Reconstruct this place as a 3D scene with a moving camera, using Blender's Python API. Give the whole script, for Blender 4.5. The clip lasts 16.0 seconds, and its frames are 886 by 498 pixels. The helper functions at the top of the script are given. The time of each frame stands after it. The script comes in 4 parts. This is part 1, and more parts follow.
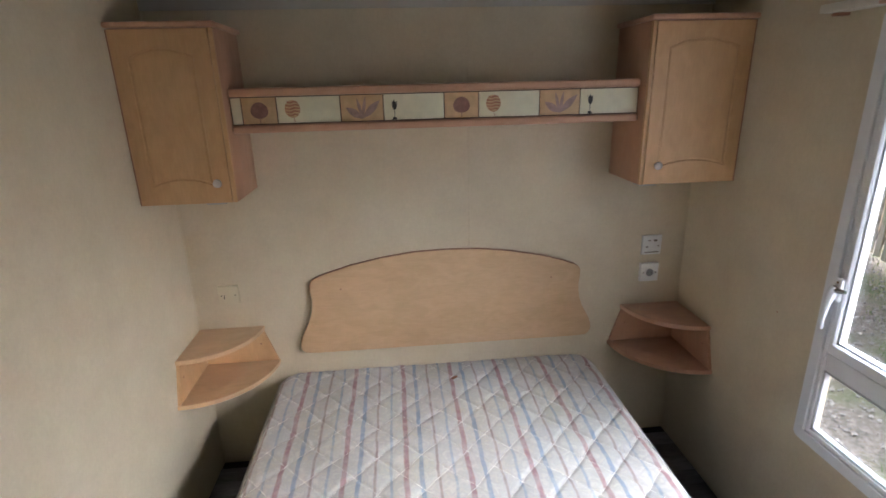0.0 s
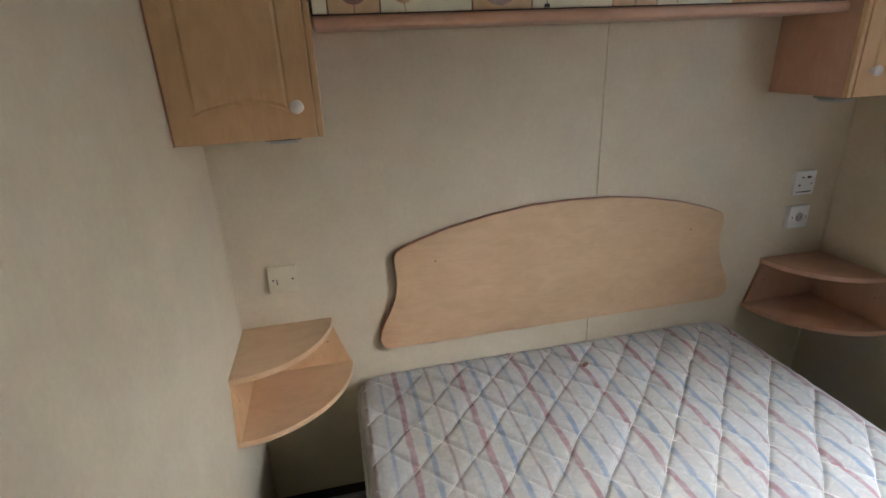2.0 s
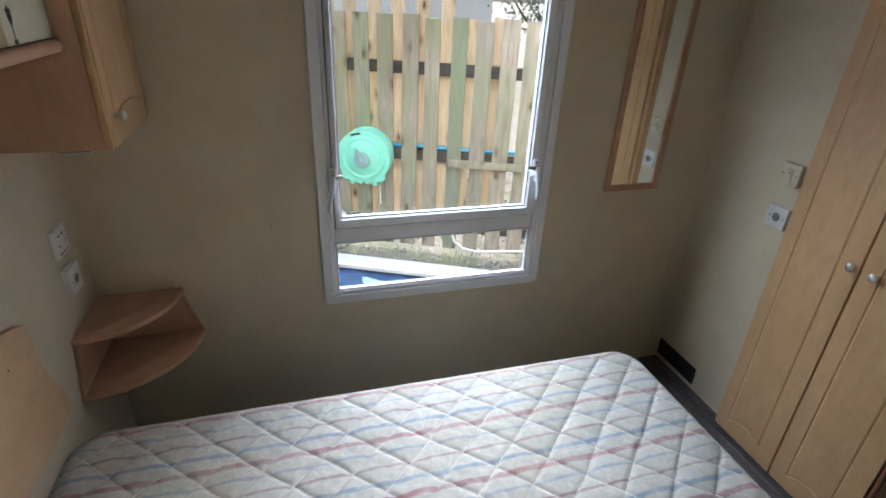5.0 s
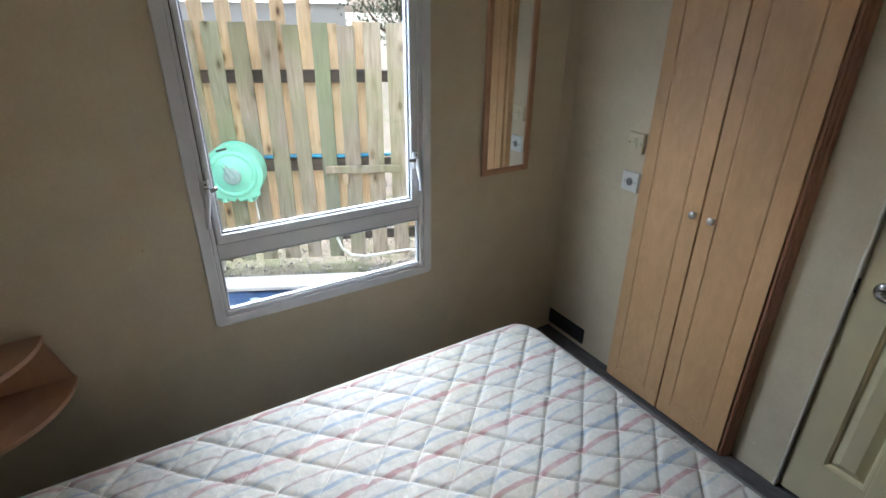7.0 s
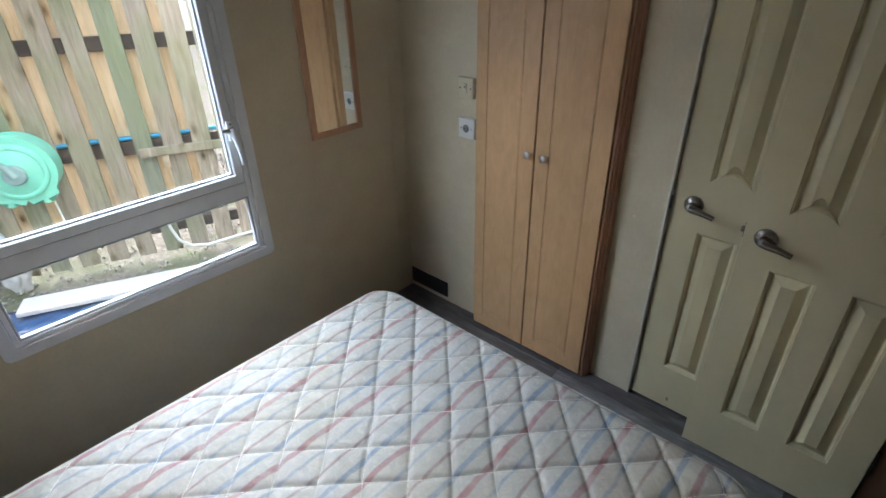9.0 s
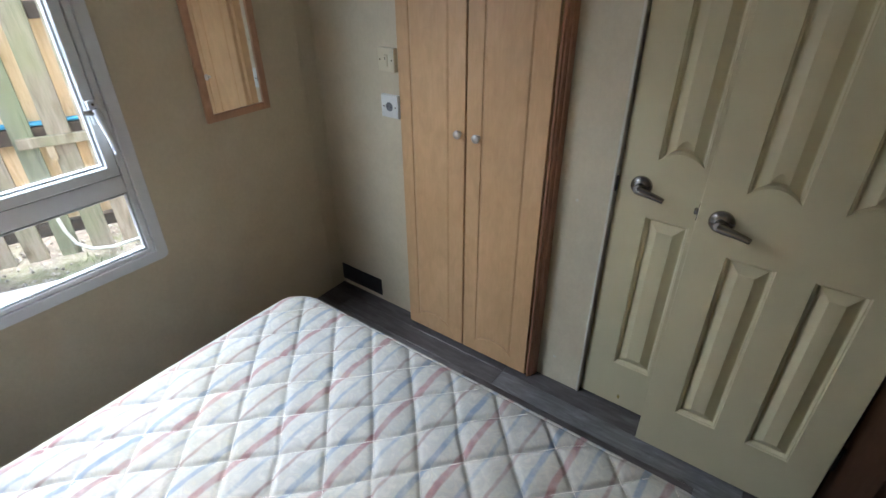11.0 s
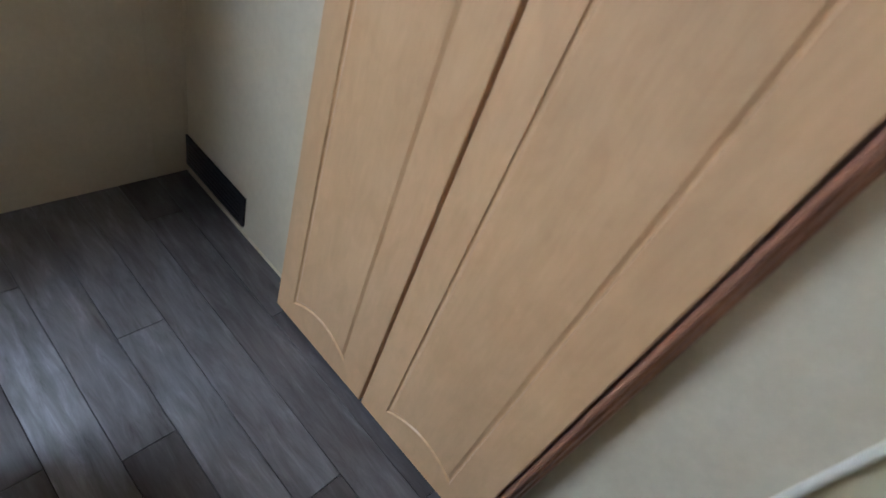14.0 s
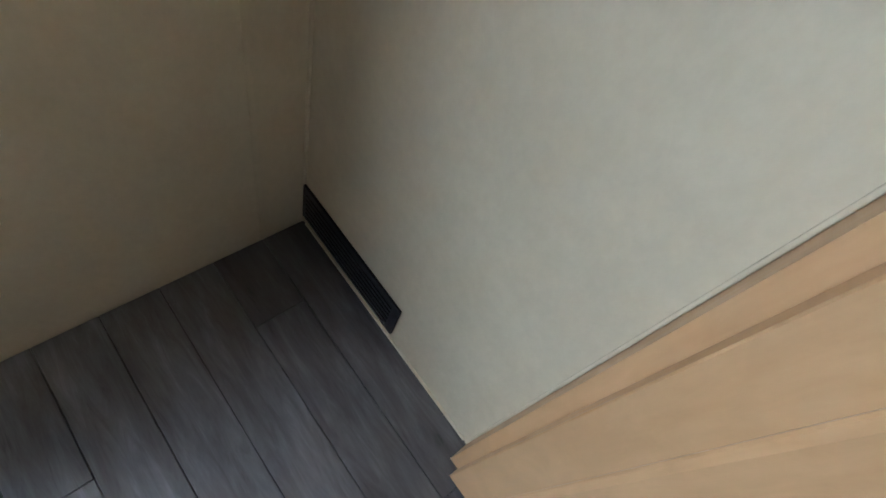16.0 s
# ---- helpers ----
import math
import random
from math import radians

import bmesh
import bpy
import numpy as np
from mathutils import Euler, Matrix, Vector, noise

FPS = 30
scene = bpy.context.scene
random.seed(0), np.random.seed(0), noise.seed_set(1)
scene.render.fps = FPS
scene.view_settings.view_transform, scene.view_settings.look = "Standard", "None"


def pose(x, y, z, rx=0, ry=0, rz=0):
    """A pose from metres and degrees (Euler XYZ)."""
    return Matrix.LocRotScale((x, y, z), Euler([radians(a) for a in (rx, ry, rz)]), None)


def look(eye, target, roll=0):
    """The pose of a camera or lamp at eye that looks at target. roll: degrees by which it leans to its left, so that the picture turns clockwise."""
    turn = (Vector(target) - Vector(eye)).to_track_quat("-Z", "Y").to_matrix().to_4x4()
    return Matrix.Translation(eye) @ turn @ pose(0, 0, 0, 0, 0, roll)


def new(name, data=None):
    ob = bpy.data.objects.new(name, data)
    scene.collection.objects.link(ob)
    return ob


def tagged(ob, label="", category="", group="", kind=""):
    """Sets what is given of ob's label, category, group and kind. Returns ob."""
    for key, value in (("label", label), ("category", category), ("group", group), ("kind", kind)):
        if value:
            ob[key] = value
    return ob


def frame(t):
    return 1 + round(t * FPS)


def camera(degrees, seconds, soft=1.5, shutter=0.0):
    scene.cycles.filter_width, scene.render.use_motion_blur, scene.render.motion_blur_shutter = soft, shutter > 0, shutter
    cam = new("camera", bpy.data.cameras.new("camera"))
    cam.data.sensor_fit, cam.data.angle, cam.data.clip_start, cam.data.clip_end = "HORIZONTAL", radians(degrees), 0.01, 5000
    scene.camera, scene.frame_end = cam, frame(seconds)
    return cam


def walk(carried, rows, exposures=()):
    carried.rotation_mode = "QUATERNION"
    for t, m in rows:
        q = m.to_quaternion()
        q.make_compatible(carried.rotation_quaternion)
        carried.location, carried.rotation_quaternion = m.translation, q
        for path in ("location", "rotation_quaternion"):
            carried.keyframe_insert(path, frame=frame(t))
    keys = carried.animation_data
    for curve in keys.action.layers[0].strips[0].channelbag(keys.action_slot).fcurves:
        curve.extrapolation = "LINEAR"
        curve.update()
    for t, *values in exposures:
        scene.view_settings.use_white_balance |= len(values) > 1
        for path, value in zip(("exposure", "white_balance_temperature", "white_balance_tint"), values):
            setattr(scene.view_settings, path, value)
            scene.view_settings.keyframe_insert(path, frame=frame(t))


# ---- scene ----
cam = camera(82.0, 16.0, soft=1.5, shutter=0.2)
PATH = [
    (0, (0.922, -2.177, 1.752), (1.087, -0.281, 1.139), -1.47),
    (0.5, (0.666, -2.084, 1.691), (0.869, -0.190, 1.081), -0.81),
    (1, (0.425, -1.969, 1.639), (0.677, -0.078, 1.038), -0.75),
    (1.5, (0.371, -1.757, 1.546), (0.670, 0.097, 0.858), -1.33),
    (2, (0.350, -1.559, 1.547), (0.732, 0.263, 0.816), -2.48),
    (2.5, (0.359, -1.392, 1.583), (1.144, 0.264, 0.781), -0.08),
    (3, (0.371, -1.213, 1.626), (1.833, -0.151, 0.770), 0.13),
    (3.5, (0.416, -1.110, 1.693), (2.133, -0.617, 0.793), 0.85),
    (4, (0.448, -0.887, 1.716), (2.234, -0.766, 0.824), 1.70),
    (4.5, (0.402, -0.784, 1.758), (2.174, -1.036, 0.866), 2.35),
    (7, (0.352, -0.700, 1.714), (1.902, -1.635, 0.864), 0.54),
    (7.5, (0.343, -0.717, 1.701), (1.829, -1.751, 0.850), 0.05),
    (8, (0.357, -0.764, 1.671), (1.754, -1.902, 0.803), -0.52),
    (8.5, (0.383, -0.822, 1.657), (1.664, -2.046, 0.728), -0.98),
    (9, (0.373, -0.852, 1.670), (1.561, -2.124, 0.686), -1.25),
    (11.5, (0.532, -1.249, 1.497), (1.440, -2.683, 0.440), 1.07),
    (12, (0.672, -1.445, 1.388), (1.351, -2.995, 0.322), 5.68),
    (12.5, (0.816, -1.596, 1.220), (1.408, -3.185, 0.159), 6.94),
    (13, (0.958, -1.806, 1.046), (1.511, -3.398, -0.031), 8.89),
    (13.5, (1.030, -1.947, 1.007), (1.601, -3.476, -0.149), 13.25),
    (14, (1.150, -2.051, 0.976), (1.848, -3.390, -0.335), 24.27),
    (14.5, (1.372, -2.131, 0.972), (2.080, -3.338, -0.455), 28.46),
    (15, (1.594, -2.253, 0.993), (2.171, -3.300, -0.610), 30.09),
    (15.5, (1.734, -2.309, 0.933), (2.300, -3.324, -0.695), 28.72),
    (16, (1.800, -2.303, 0.837), (2.320, -3.275, -0.832), 26.94),
]
EXPOSURES = [(0.0, 2.47, 5960, 16), (2.0, 2.33, 5850, 13), (2.5, 2.31, 5830, 13), (3.0, 2.38, 5720, 11), (3.5, 1.95, 5660, 11), (4.0, 1.85, 5720, 11), (4.5, 1.95, 5760, 11), (7.0, 2.15, 5850, 10),
             (8.5, 2.08, 5760, 10), (9.0, 2.08, 5760, 10), (11.5, 2.5, 5830, 11), (12.0, 2.57, 5850, 12), (12.5, 2.73, 5780, 14), (13.0, 2.8, 5600, 15),
             (14.0, 2.77, 5470, 12), (15.0, 2.82, 5520, 12), (16.0, 3.02, 5560, 9)]
walk(cam, [(t, look(eye, target, roll)) for t, eye, target, roll in PATH], EXPOSURES)

# ---- world and light: an overcast day, light comes in by the window ----
world = bpy.data.worlds.new("overcast_sky")
scene.world = world
world.use_nodes = True
wn, wl = world.node_tree.nodes, world.node_tree.links
sky = wn.new("ShaderNodeTexSky")
sky.sky_type = 'NISHITA'
sky.sun_disc = False
sky.sun_elevation, sky.sun_rotation = radians(36), radians(106)
sky.dust_density, sky.air_density = 7.0, 1.0
grey = wn.new("ShaderNodeRGBToBW")
blend = wn.new("ShaderNodeMix")
blend.data_type = 'RGBA'
blend.inputs[0].default_value = 0.55
wl.new(sky.outputs[0], grey.inputs[0])
wl.new(sky.outputs[0], blend.inputs[6])
wl.new(grey.outputs[0], blend.inputs[7])
wl.new(blend.outputs[2], wn["Background"].inputs[0])
wn["Background"].inputs[1].default_value = 0.15
sun_data = bpy.data.lights.new("sun", 'SUN')
sun_data.energy, sun_data.angle, sun_data.color = 0.58, radians(65), (1.0, 0.98, 0.95)
sun = new("sun", sun_data)
sun.matrix_world = look((0, 0, 0), (-0.76, 0.22, -0.57))

# area lamp added outside above the window, in place of steep sky light
sky_lamp = bpy.data.lights.new("sky_fill_lamp", 'AREA')
sky_lamp.shape, sky_lamp.size, sky_lamp.size_y = 'RECTANGLE', 3.3, 0.8
sky_lamp.energy, sky_lamp.color = 40.0, (0.80, 0.91, 1.0)
sky_fill = new("sky_fill_lamp", sky_lamp)
sky_fill.matrix_world = look((2.95, -0.58, 2.47), (1.3, -1.05, 0.94))

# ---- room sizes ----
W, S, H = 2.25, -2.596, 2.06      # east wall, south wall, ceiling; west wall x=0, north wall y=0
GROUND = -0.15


# ---- materials ----
def nodes_of(name):
    m = bpy.data.materials.new(name)
    m.use_nodes = True
    return m, m.node_tree.nodes, m.node_tree.links, m.node_tree.nodes["Principled BSDF"]


def ramp(n, stops, mode='LINEAR'):
    r = n.new("ShaderNodeValToRGB")
    r.color_ramp.interpolation = mode
    e = r.color_ramp.elements
    while len(e) < len(stops):
        e.new(0.5)
    for k, (p, c) in enumerate(stops):
        e[k].position, e[k].color = p, (*c, 1)
    return r


def coords(n, l, scale=(1, 1, 1), random_shift=False):
    tc, mp = n.new("ShaderNodeTexCoord"), n.new("ShaderNodeMapping")
    mp.inputs["Scale"].default_value = scale
    l.new(tc.outputs["Object"], mp.inputs["Vector"])
    if random_shift:
        oi, mul = n.new("ShaderNodeObjectInfo"), n.new("ShaderNodeMath")
        mul.operation, mul.inputs[1].default_value = 'MULTIPLY', 37.0
        l.new(oi.outputs["Random"], mul.inputs[0])
        comb = n.new("ShaderNodeCombineXYZ")
        for k in range(3):
            l.new(mul.outputs[0], comb.inputs[k])
        l.new(comb.outputs[0], mp.inputs["Location"])
    return mp


def noise_tex(n, l, vec, scale, detail=4, rough=0.55, distort=0.0):
    t = n.new("ShaderNodeTexNoise")
    t.inputs["Scale"].default_value, t.inputs["Detail"].default_value = scale, detail
    t.inputs["Roughness"].default_value, t.inputs["Distortion"].default_value = rough, distort
    l.new(vec.outputs[0], t.inputs["Vector"])
    return t


def mixc(n, l, fac, a, b, mode='MIX'):
    m = n.new("ShaderNodeMix")
    m.data_type, m.blend_type = 'RGBA', mode
    for sock, v in ((m.inputs[0], fac), (m.inputs[6], a), (m.inputs[7], b)):
        if isinstance(v, (int, float)):
            sock.default_value = v
        elif isinstance(v, tuple):
            sock.default_value = (*v, 1)
        else:
            l.new(v, sock)
    return m.outputs[2]


def add_bump(n, l, bsdf, height, strength, distance=0.002):
    b = n.new("ShaderNodeBump")
    b.inputs["Strength"].default_value, b.inputs["Distance"].default_value = strength, distance
    l.new(height, b.inputs["Height"])
    l.new(b.outputs[0], bsdf.inputs["Normal"])


def plain(name, color, rough=0.5, metal=0.0, var=0.12, scale=14.0, bump=0.06, fine=180.0, spec=0.5):
    """Paint, plastic or metal with slight mottling and fine relief."""
    m, n, l, b = nodes_of(name)
    v = coords(n, l)
    big = noise_tex(n, l, v, scale, 4)
    small = noise_tex(n, l, v, fine, 3)
    dark = tuple(c * (1 - var) for c in color)
    light = tuple(min(1, c * (1 + var)) for c in color)
    r = ramp(n, [(0.3, dark), (0.7, light)])
    l.new(big.outputs[0], r.inputs[0])
    l.new(r.outputs[0], b.inputs["Base Color"])
    rr = ramp(n, [(0.3, (rough * 0.85,) * 3), (0.75, (min(1, rough * 1.15),) * 3)])
    l.new(small.outputs[0], rr.inputs[0])
    l.new(rr.outputs[0], b.inputs["Roughness"])
    b.inputs["Metallic"].default_value, b.inputs["Specular IOR Level"].default_value = metal, spec
    add_bump(n, l, b, small.outputs[0], bump)
    return m


def laminate(name, dark, light, axis, rough=0.42, shift=False):
    """Printed beech laminate: fine grain along one axis, broader tone waves."""
    m, n, l, b = nodes_of(name)
    long_s, wide_s = 5.0, 46.0
    sc = [wide_s] * 3
    sc["xyz".index(axis)] = long_s
    v = coords(n, l, tuple(sc), shift)
    grain = noise_tex(n, l, v, 3.2, 6, 0.5, 0.25)
    v2 = coords(n, l, tuple(2.2 if k != "xyz".index(axis) else 0.8 for k in range(3)), shift)
    wave = noise_tex(n, l, v2, 2.2, 3)
    r = ramp(n, [(0.02, dark), (0.5, tuple((a + c) / 2 for a, c in zip(dark, light))), (0.98, light)])
    l.new(grain.outputs[0], r.inputs[0])
    tone = ramp(n, [(0.3, (0.90, 0.885, 0.86)), (0.7, (1.06, 1.05, 1.04))])
    l.new(wave.outputs[0], tone.inputs[0])
    fleck = noise_tex(n, l, coords(n, l, tuple(22 if k != "xyz".index(axis) else 11 for k in range(3)), shift), 1.0, 4, 0.6, 0.8)
    mottle = ramp(n, [(0.36, (0.945, 0.935, 0.92)), (0.64, (1.04, 1.04, 1.045))])
    l.new(fleck.outputs[0], mottle.inputs[0])
    base = mixc(n, l, 1.0, r.outputs[0], tone.outputs[0], 'MULTIPLY')
    l.new(mixc(n, l, 1.0, base, mottle.outputs[0], 'MULTIPLY'), b.inputs["Base Color"])
    rr = ramp(n, [(0.3, (rough * 0.85,) * 3), (0.7, (rough * 1.2,) * 3)])
    l.new(grain.outputs[0], rr.inputs[0])
    l.new(rr.outputs[0], b.inputs["Roughness"])
    add_bump(n, l, b, grain.outputs[0], 0.025, 0.001)
    return m


def wallpaper(name):
    """Cream vinyl wallpaper, faintly woven and blotched."""
    m, n, l, b = nodes_of(name)
    v = coords(n, l)
    blot = noise_tex(n, l, v, 7.0, 5, 0.6)
    r = ramp(n, [(0.25, (0.585, 0.500, 0.358)), (0.75, (0.660, 0.575, 0.425))])
    l.new(blot.outputs[0], r.inputs[0])
    fleck_v = coords(n, l, (50, 50, 34))
    fleck = noise_tex(n, l, fleck_v, 1.6, 4, 0.7)
    fr = ramp(n, [(0.35, (0.955, 0.95, 0.935)), (0.7, (1.02, 1.02, 1.02))])
    l.new(fleck.outputs[0], fr.inputs[0])
    l.new(mixc(n, l, 1.0, r.outputs[0], fr.outputs[0], 'MULTIPLY'), b.inputs["Base Color"])
    b.inputs["Roughness"].default_value = 0.62
    weave = noise_tex(n, l, coords(n, l, (420, 420, 300)), 1.0, 3)
    add_bump(n, l, b, weave.outputs[0], 0.10, 0.0012)
    return m


def vinyl_plank(name):
    """Grey weathered oak plank; tone and figure change from plank to plank."""
    m, n, l, b = nodes_of(name)
    v = coords(n, l, (3.6, 24, 24), True)
    grain = noise_tex(n, l, v, 2.0, 9, 0.68, 0.55)
    v2 = coords(n, l, (4.0, 10, 10), True)
    cloud = noise_tex(n, l, v2, 1.6, 4, 0.6, 0.6)
    r = ramp(n, [(0.24, (0.036, 0.032, 0.031)), (0.38, (0.104, 0.097, 0.096)), (0.56, (0.153, 0.147, 0.151)), (0.80, (0.262, 0.260, 0.272))])
    l.new(grain.outputs[0], r.inputs[0])
    cr = ramp(n, [(0.3, (0.75, 0.74, 0.74)), (0.7, (1.18, 1.18, 1.18))])
    l.new(cloud.outputs[0], cr.inputs[0])
    oi = n.new("ShaderNodeObjectInfo")
    pr = ramp(n, [(0.0, (0.60, 0.55, 0.53)), (0.4, (0.85, 0.80, 0.79)), (0.6, (1.20, 1.20, 1.20)), (1.0, (1.58, 1.63, 1.67))])
    l.new(oi.outputs["Random"], pr.inputs[0])
    c = mixc(n, l, 1.0, r.outputs[0], cr.outputs[0], 'MULTIPLY')
    l.new(mixc(n, l, 1.0, c, pr.outputs[0], 'MULTIPLY'), b.inputs["Base Color"])
    rr = ramp(n, [(0.3, (0.29,) * 3), (0.7, (0.42,) * 3)])
    l.new(grain.outputs[0], rr.inputs[0])
    l.new(rr.outputs[0], b.inputs["Roughness"])
    add_bump(n, l, b, grain.outputs[0], 0.25, 0.001)
    return m


def ticking(name):
    """Mattress fabric: off-white with woven red, blue and brown stripes along the bed, slightly stained."""
    m, n, l, b = nodes_of(name)
    tc = n.new("ShaderNodeTexCoord")
    v = coords(n, l)
    wob = noise_tex(n, l, v, 11.0, 3)
    sep = n.new("ShaderNodeSeparateXYZ")
    l.new(tc.outputs["Object"], sep.inputs[0])

    def math_node(op, a, c):
        q = n.new("ShaderNodeMath")
        q.operation = op
        for k, val in enumerate((a, c)):
            if isinstance(val, (int, float)):
                q.inputs[k].default_value = val
            else:
                l.new(val, q.inputs[k])
        return q.outputs[0]

    wobble = math_node('MULTIPLY', math_node('SUBTRACT', wob.outputs[0], 0.5), 0.016)
    x = math_node('ADD', sep.outputs[0], wobble)
    phase = math_node('FRACT', math_node('ADD', math_node('DIVIDE', math_node('SUBTRACT', x, 1.0758), 0.2158), 8.0), 0.0)
    white, red, blue = (0.480, 0.462, 0.425), (0.325, 0.175, 0.180), (0.225, 0.285, 0.37)
    brown, thin = (0.30, 0.215, 0.205), (0.29, 0.33, 0.39)
    stops = [(0.0, white)]
    for p, h, c in ((0.2, 0.030, red), (0.445, 0.024, blue), (0.705, 0.009, brown), (0.955, 0.012, thin)):
        stops += [(p - h - 0.022, white), (p - h, c), (p + h, c), (p + h + 0.022, white)]
    st = ramp(n, stops)
    l.new(phase, st.inputs[0])
    fade = noise_tex(n, l, v, 16.0, 5, 0.65)
    fd = ramp(n, [(0.38, (0.15,) * 3), (0.62, (0.75,) * 3)])
    l.new(fade.outputs[0], fd.inputs[0])
    base = mixc(n, l, math_node('MULTIPLY', fd.outputs[0], 0.64), st.outputs[0], (0.480, 0.462, 0.425))
    leaf = noise_tex(n, l, coords(n, l, (22, 22, 22)), 1.3, 3, 0.5, 1.5)
    lr = ramp(n, [(0.36, (1.03, 1.03, 1.01)), (0.52, (0.88, 0.895, 0.92)), (0.66, (1.0, 0.98, 0.93))])
    l.new(leaf.outputs[0], lr.inputs[0])
    c = mixc(n, l, 1.0, base, lr.outputs[0], 'MULTIPLY')
    stain = noise_tex(n, l, v, 3.1, 5, 0.6)
    sr = ramp(n, [(0.44, (1.0, 1.0, 1.0)), (0.74, (0.91, 0.87, 0.78))])
    l.new(stain.outputs[0], sr.inputs[0])
    l.new(mixc(n, l, 1.0, c, sr.outputs[0], 'MULTIPLY'), b.inputs["Base Color"])
    b.inputs["Roughness"].default_value = 0.9
    b.inputs["Specular IOR Level"].default_value = 0.2
    weave = noise_tex(n, l, v, 600.0, 2)
    crease = noise_tex(n, l, v, 38.0, 4, 0.6, 0.8)
    mix_h = math_node('ADD', math_node('MULTIPLY', weave.outputs[0], 0.15), crease.outputs[0])
    add_bump(n, l, b, mix_h, 0.28, 0.005)
    return m


def timber(name, dark, mid, light, green=0.0, scale=(14, 14, 1.6)):
    """Rough-sawn fence timber, grain upright, knots and algae."""
    m, n, l, b = nodes_of(name)
    v = coords(n, l, scale, True)
    grain = noise_tex(n, l, v, 3.0, 6, 0.65, 0.5)
    r = ramp(n, [(0.25, dark), (0.5, mid), (0.75, light)])
    l.new(grain.outputs[0], r.inputs[0])
    kv = coords(n, l, (9, 9, 4.5), True)
    vor = n.new("ShaderNodeTexVoronoi")
    vor.inputs["Scale"].default_value = 1.0
    l.new(kv.outputs[0], vor.inputs["Vector"])
    kr = ramp(n, [(0.06, (0.16, 0.12, 0.09)), (0.17, (0.75, 0.70, 0.64)), (0.30, (1.0, 1.0, 1.0))])
    l.new(vor.outputs["Distance"], kr.inputs[0])
    c = mixc(n, l, 1.0, r.outputs[0], kr.outputs[0], 'MULTIPLY')
    oi = n.new("ShaderNodeObjectInfo")
    pr = ramp(n, [(0.0, (0.82, 0.82, 0.82)), (1.0, (1.15, 1.12, 1.08))])
    l.new(oi.outputs["Random"], pr.inputs[0])
    c = mixc(n, l, 1.0, c, pr.outputs[0], 'MULTIPLY')
    if green:
        alg = noise_tex(n, l, coords(n, l, (3, 3, 1.5), True), 1.5, 4)
        ar = ramp(n, [(0.4, (0, 0, 0)), (0.65, (green,) * 3)])
        l.new(alg.outputs[0], ar.inputs[0])
        c = mixc(n, l, ar.outputs[0], c, (0.20, 0.24, 0.11))
    l.new(c, b.inputs["Base Color"])
    b.inputs["Roughness"].default_value = 0.85
    add_bump(n, l, b, grain.outputs[0], 0.4, 0.004)
    return m


def soil(name):
    """Gravelly earth with moss and grass patches."""
    m, n, l, b = nodes_of(name)
    v = coords(n, l)
    grit = noise_tex(n, l, v, 34.0, 6, 0.75)
    r = ramp(n, [(0.3, (0.075, 0.062, 0.045)), (0.5, (0.185, 0.160, 0.125)), (0.72, (0.35, 0.315, 0.265))])
    l.new(grit.outputs[0], r.inputs[0])
    patch = noise_tex(n, l, v, 1.3, 5, 0.6)
    pr = ramp(n, [(0.48, (0, 0, 0)), (0.62, (0.75,) * 3)])
    l.new(patch.outputs[0], pr.inputs[0])
    l.new(mixc(n, l, pr.outputs[0], r.outputs[0], (0.11, 0.13, 0.045)), b.inputs["Base Color"])
    b.inputs["Roughness"].default_value = 0.9
    add_bump(n, l, b, grit.outputs[0], 0.8, 0.02)
    return m


def clear_glass(name):
    m, n, l, b = nodes_of(name)
    b.inputs["Base Color"].default_value = (1, 1, 1, 1)
    b.inputs["Roughness"].default_value = 0.0
    b.inputs["IOR"].default_value = 1.45
    b.inputs["Transmission Weight"].default_value = 1.0
    return m


WALL = wallpaper("cream_wallpaper")
CEIL = plain("white_ceiling_board", (0.48, 0.46, 0.41), 0.6, var=0.04, scale=5)
BEECH_V = laminate("beech_laminate_upright", (0.575, 0.345, 0.168), (0.665, 0.425, 0.225), "z")
BEECH_X = laminate("beech_laminate_level", (0.585, 0.390, 0.220), (0.665, 0.462, 0.280), "x")
PINK_V = laminate("pinkish_carcass_laminate", (0.49, 0.275, 0.17), (0.565, 0.335, 0.215), "z")
PINK_X = laminate("pinkish_shelf_laminate", (0.52, 0.295, 0.19), (0.60, 0.36, 0.24), "x")
REDWOOD = laminate("red_brown_moulding", (0.34, 0.155, 0.095), (0.42, 0.205, 0.13), "z")
DARKWOOD = laminate("dark_door_lining", (0.10, 0.05, 0.03), (0.16, 0.085, 0.05), "z")
CREAM = plain("cream_door_paint", (0.62, 0.543, 0.352), 0.45, var=0.035, scale=6, bump=0.04)
JAMB = plain("off_white_bead", (0.66, 0.62, 0.53), 0.45, var=0.05)
PVC = plain("white_window_plastic", (0.74, 0.75, 0.77), 0.32, var=0.03, scale=9, bump=0.02)
BEAD = plain("grey_glazing_bead", (0.46, 0.47, 0.49), 0.35, var=0.04, scale=9, bump=0.02)
SEAL = plain("black_rubber_seal", (0.02, 0.02, 0.022), 0.6)
PLATE = plain("white_switch_plastic", (0.76, 0.75, 0.72), 0.3, var=0.03, bump=0.01)
PLATE_OLD = plain("ivory_switch_plastic", (0.64, 0.565, 0.40), 0.35, var=0.04, bump=0.01)
PIT = plain("dark_plastic_and_hole_shade", (0.03, 0.03, 0.032), 0.6)
VENT = plain("black_vent_plastic", (0.014, 0.013, 0.015), 0.5, bump=0.1)
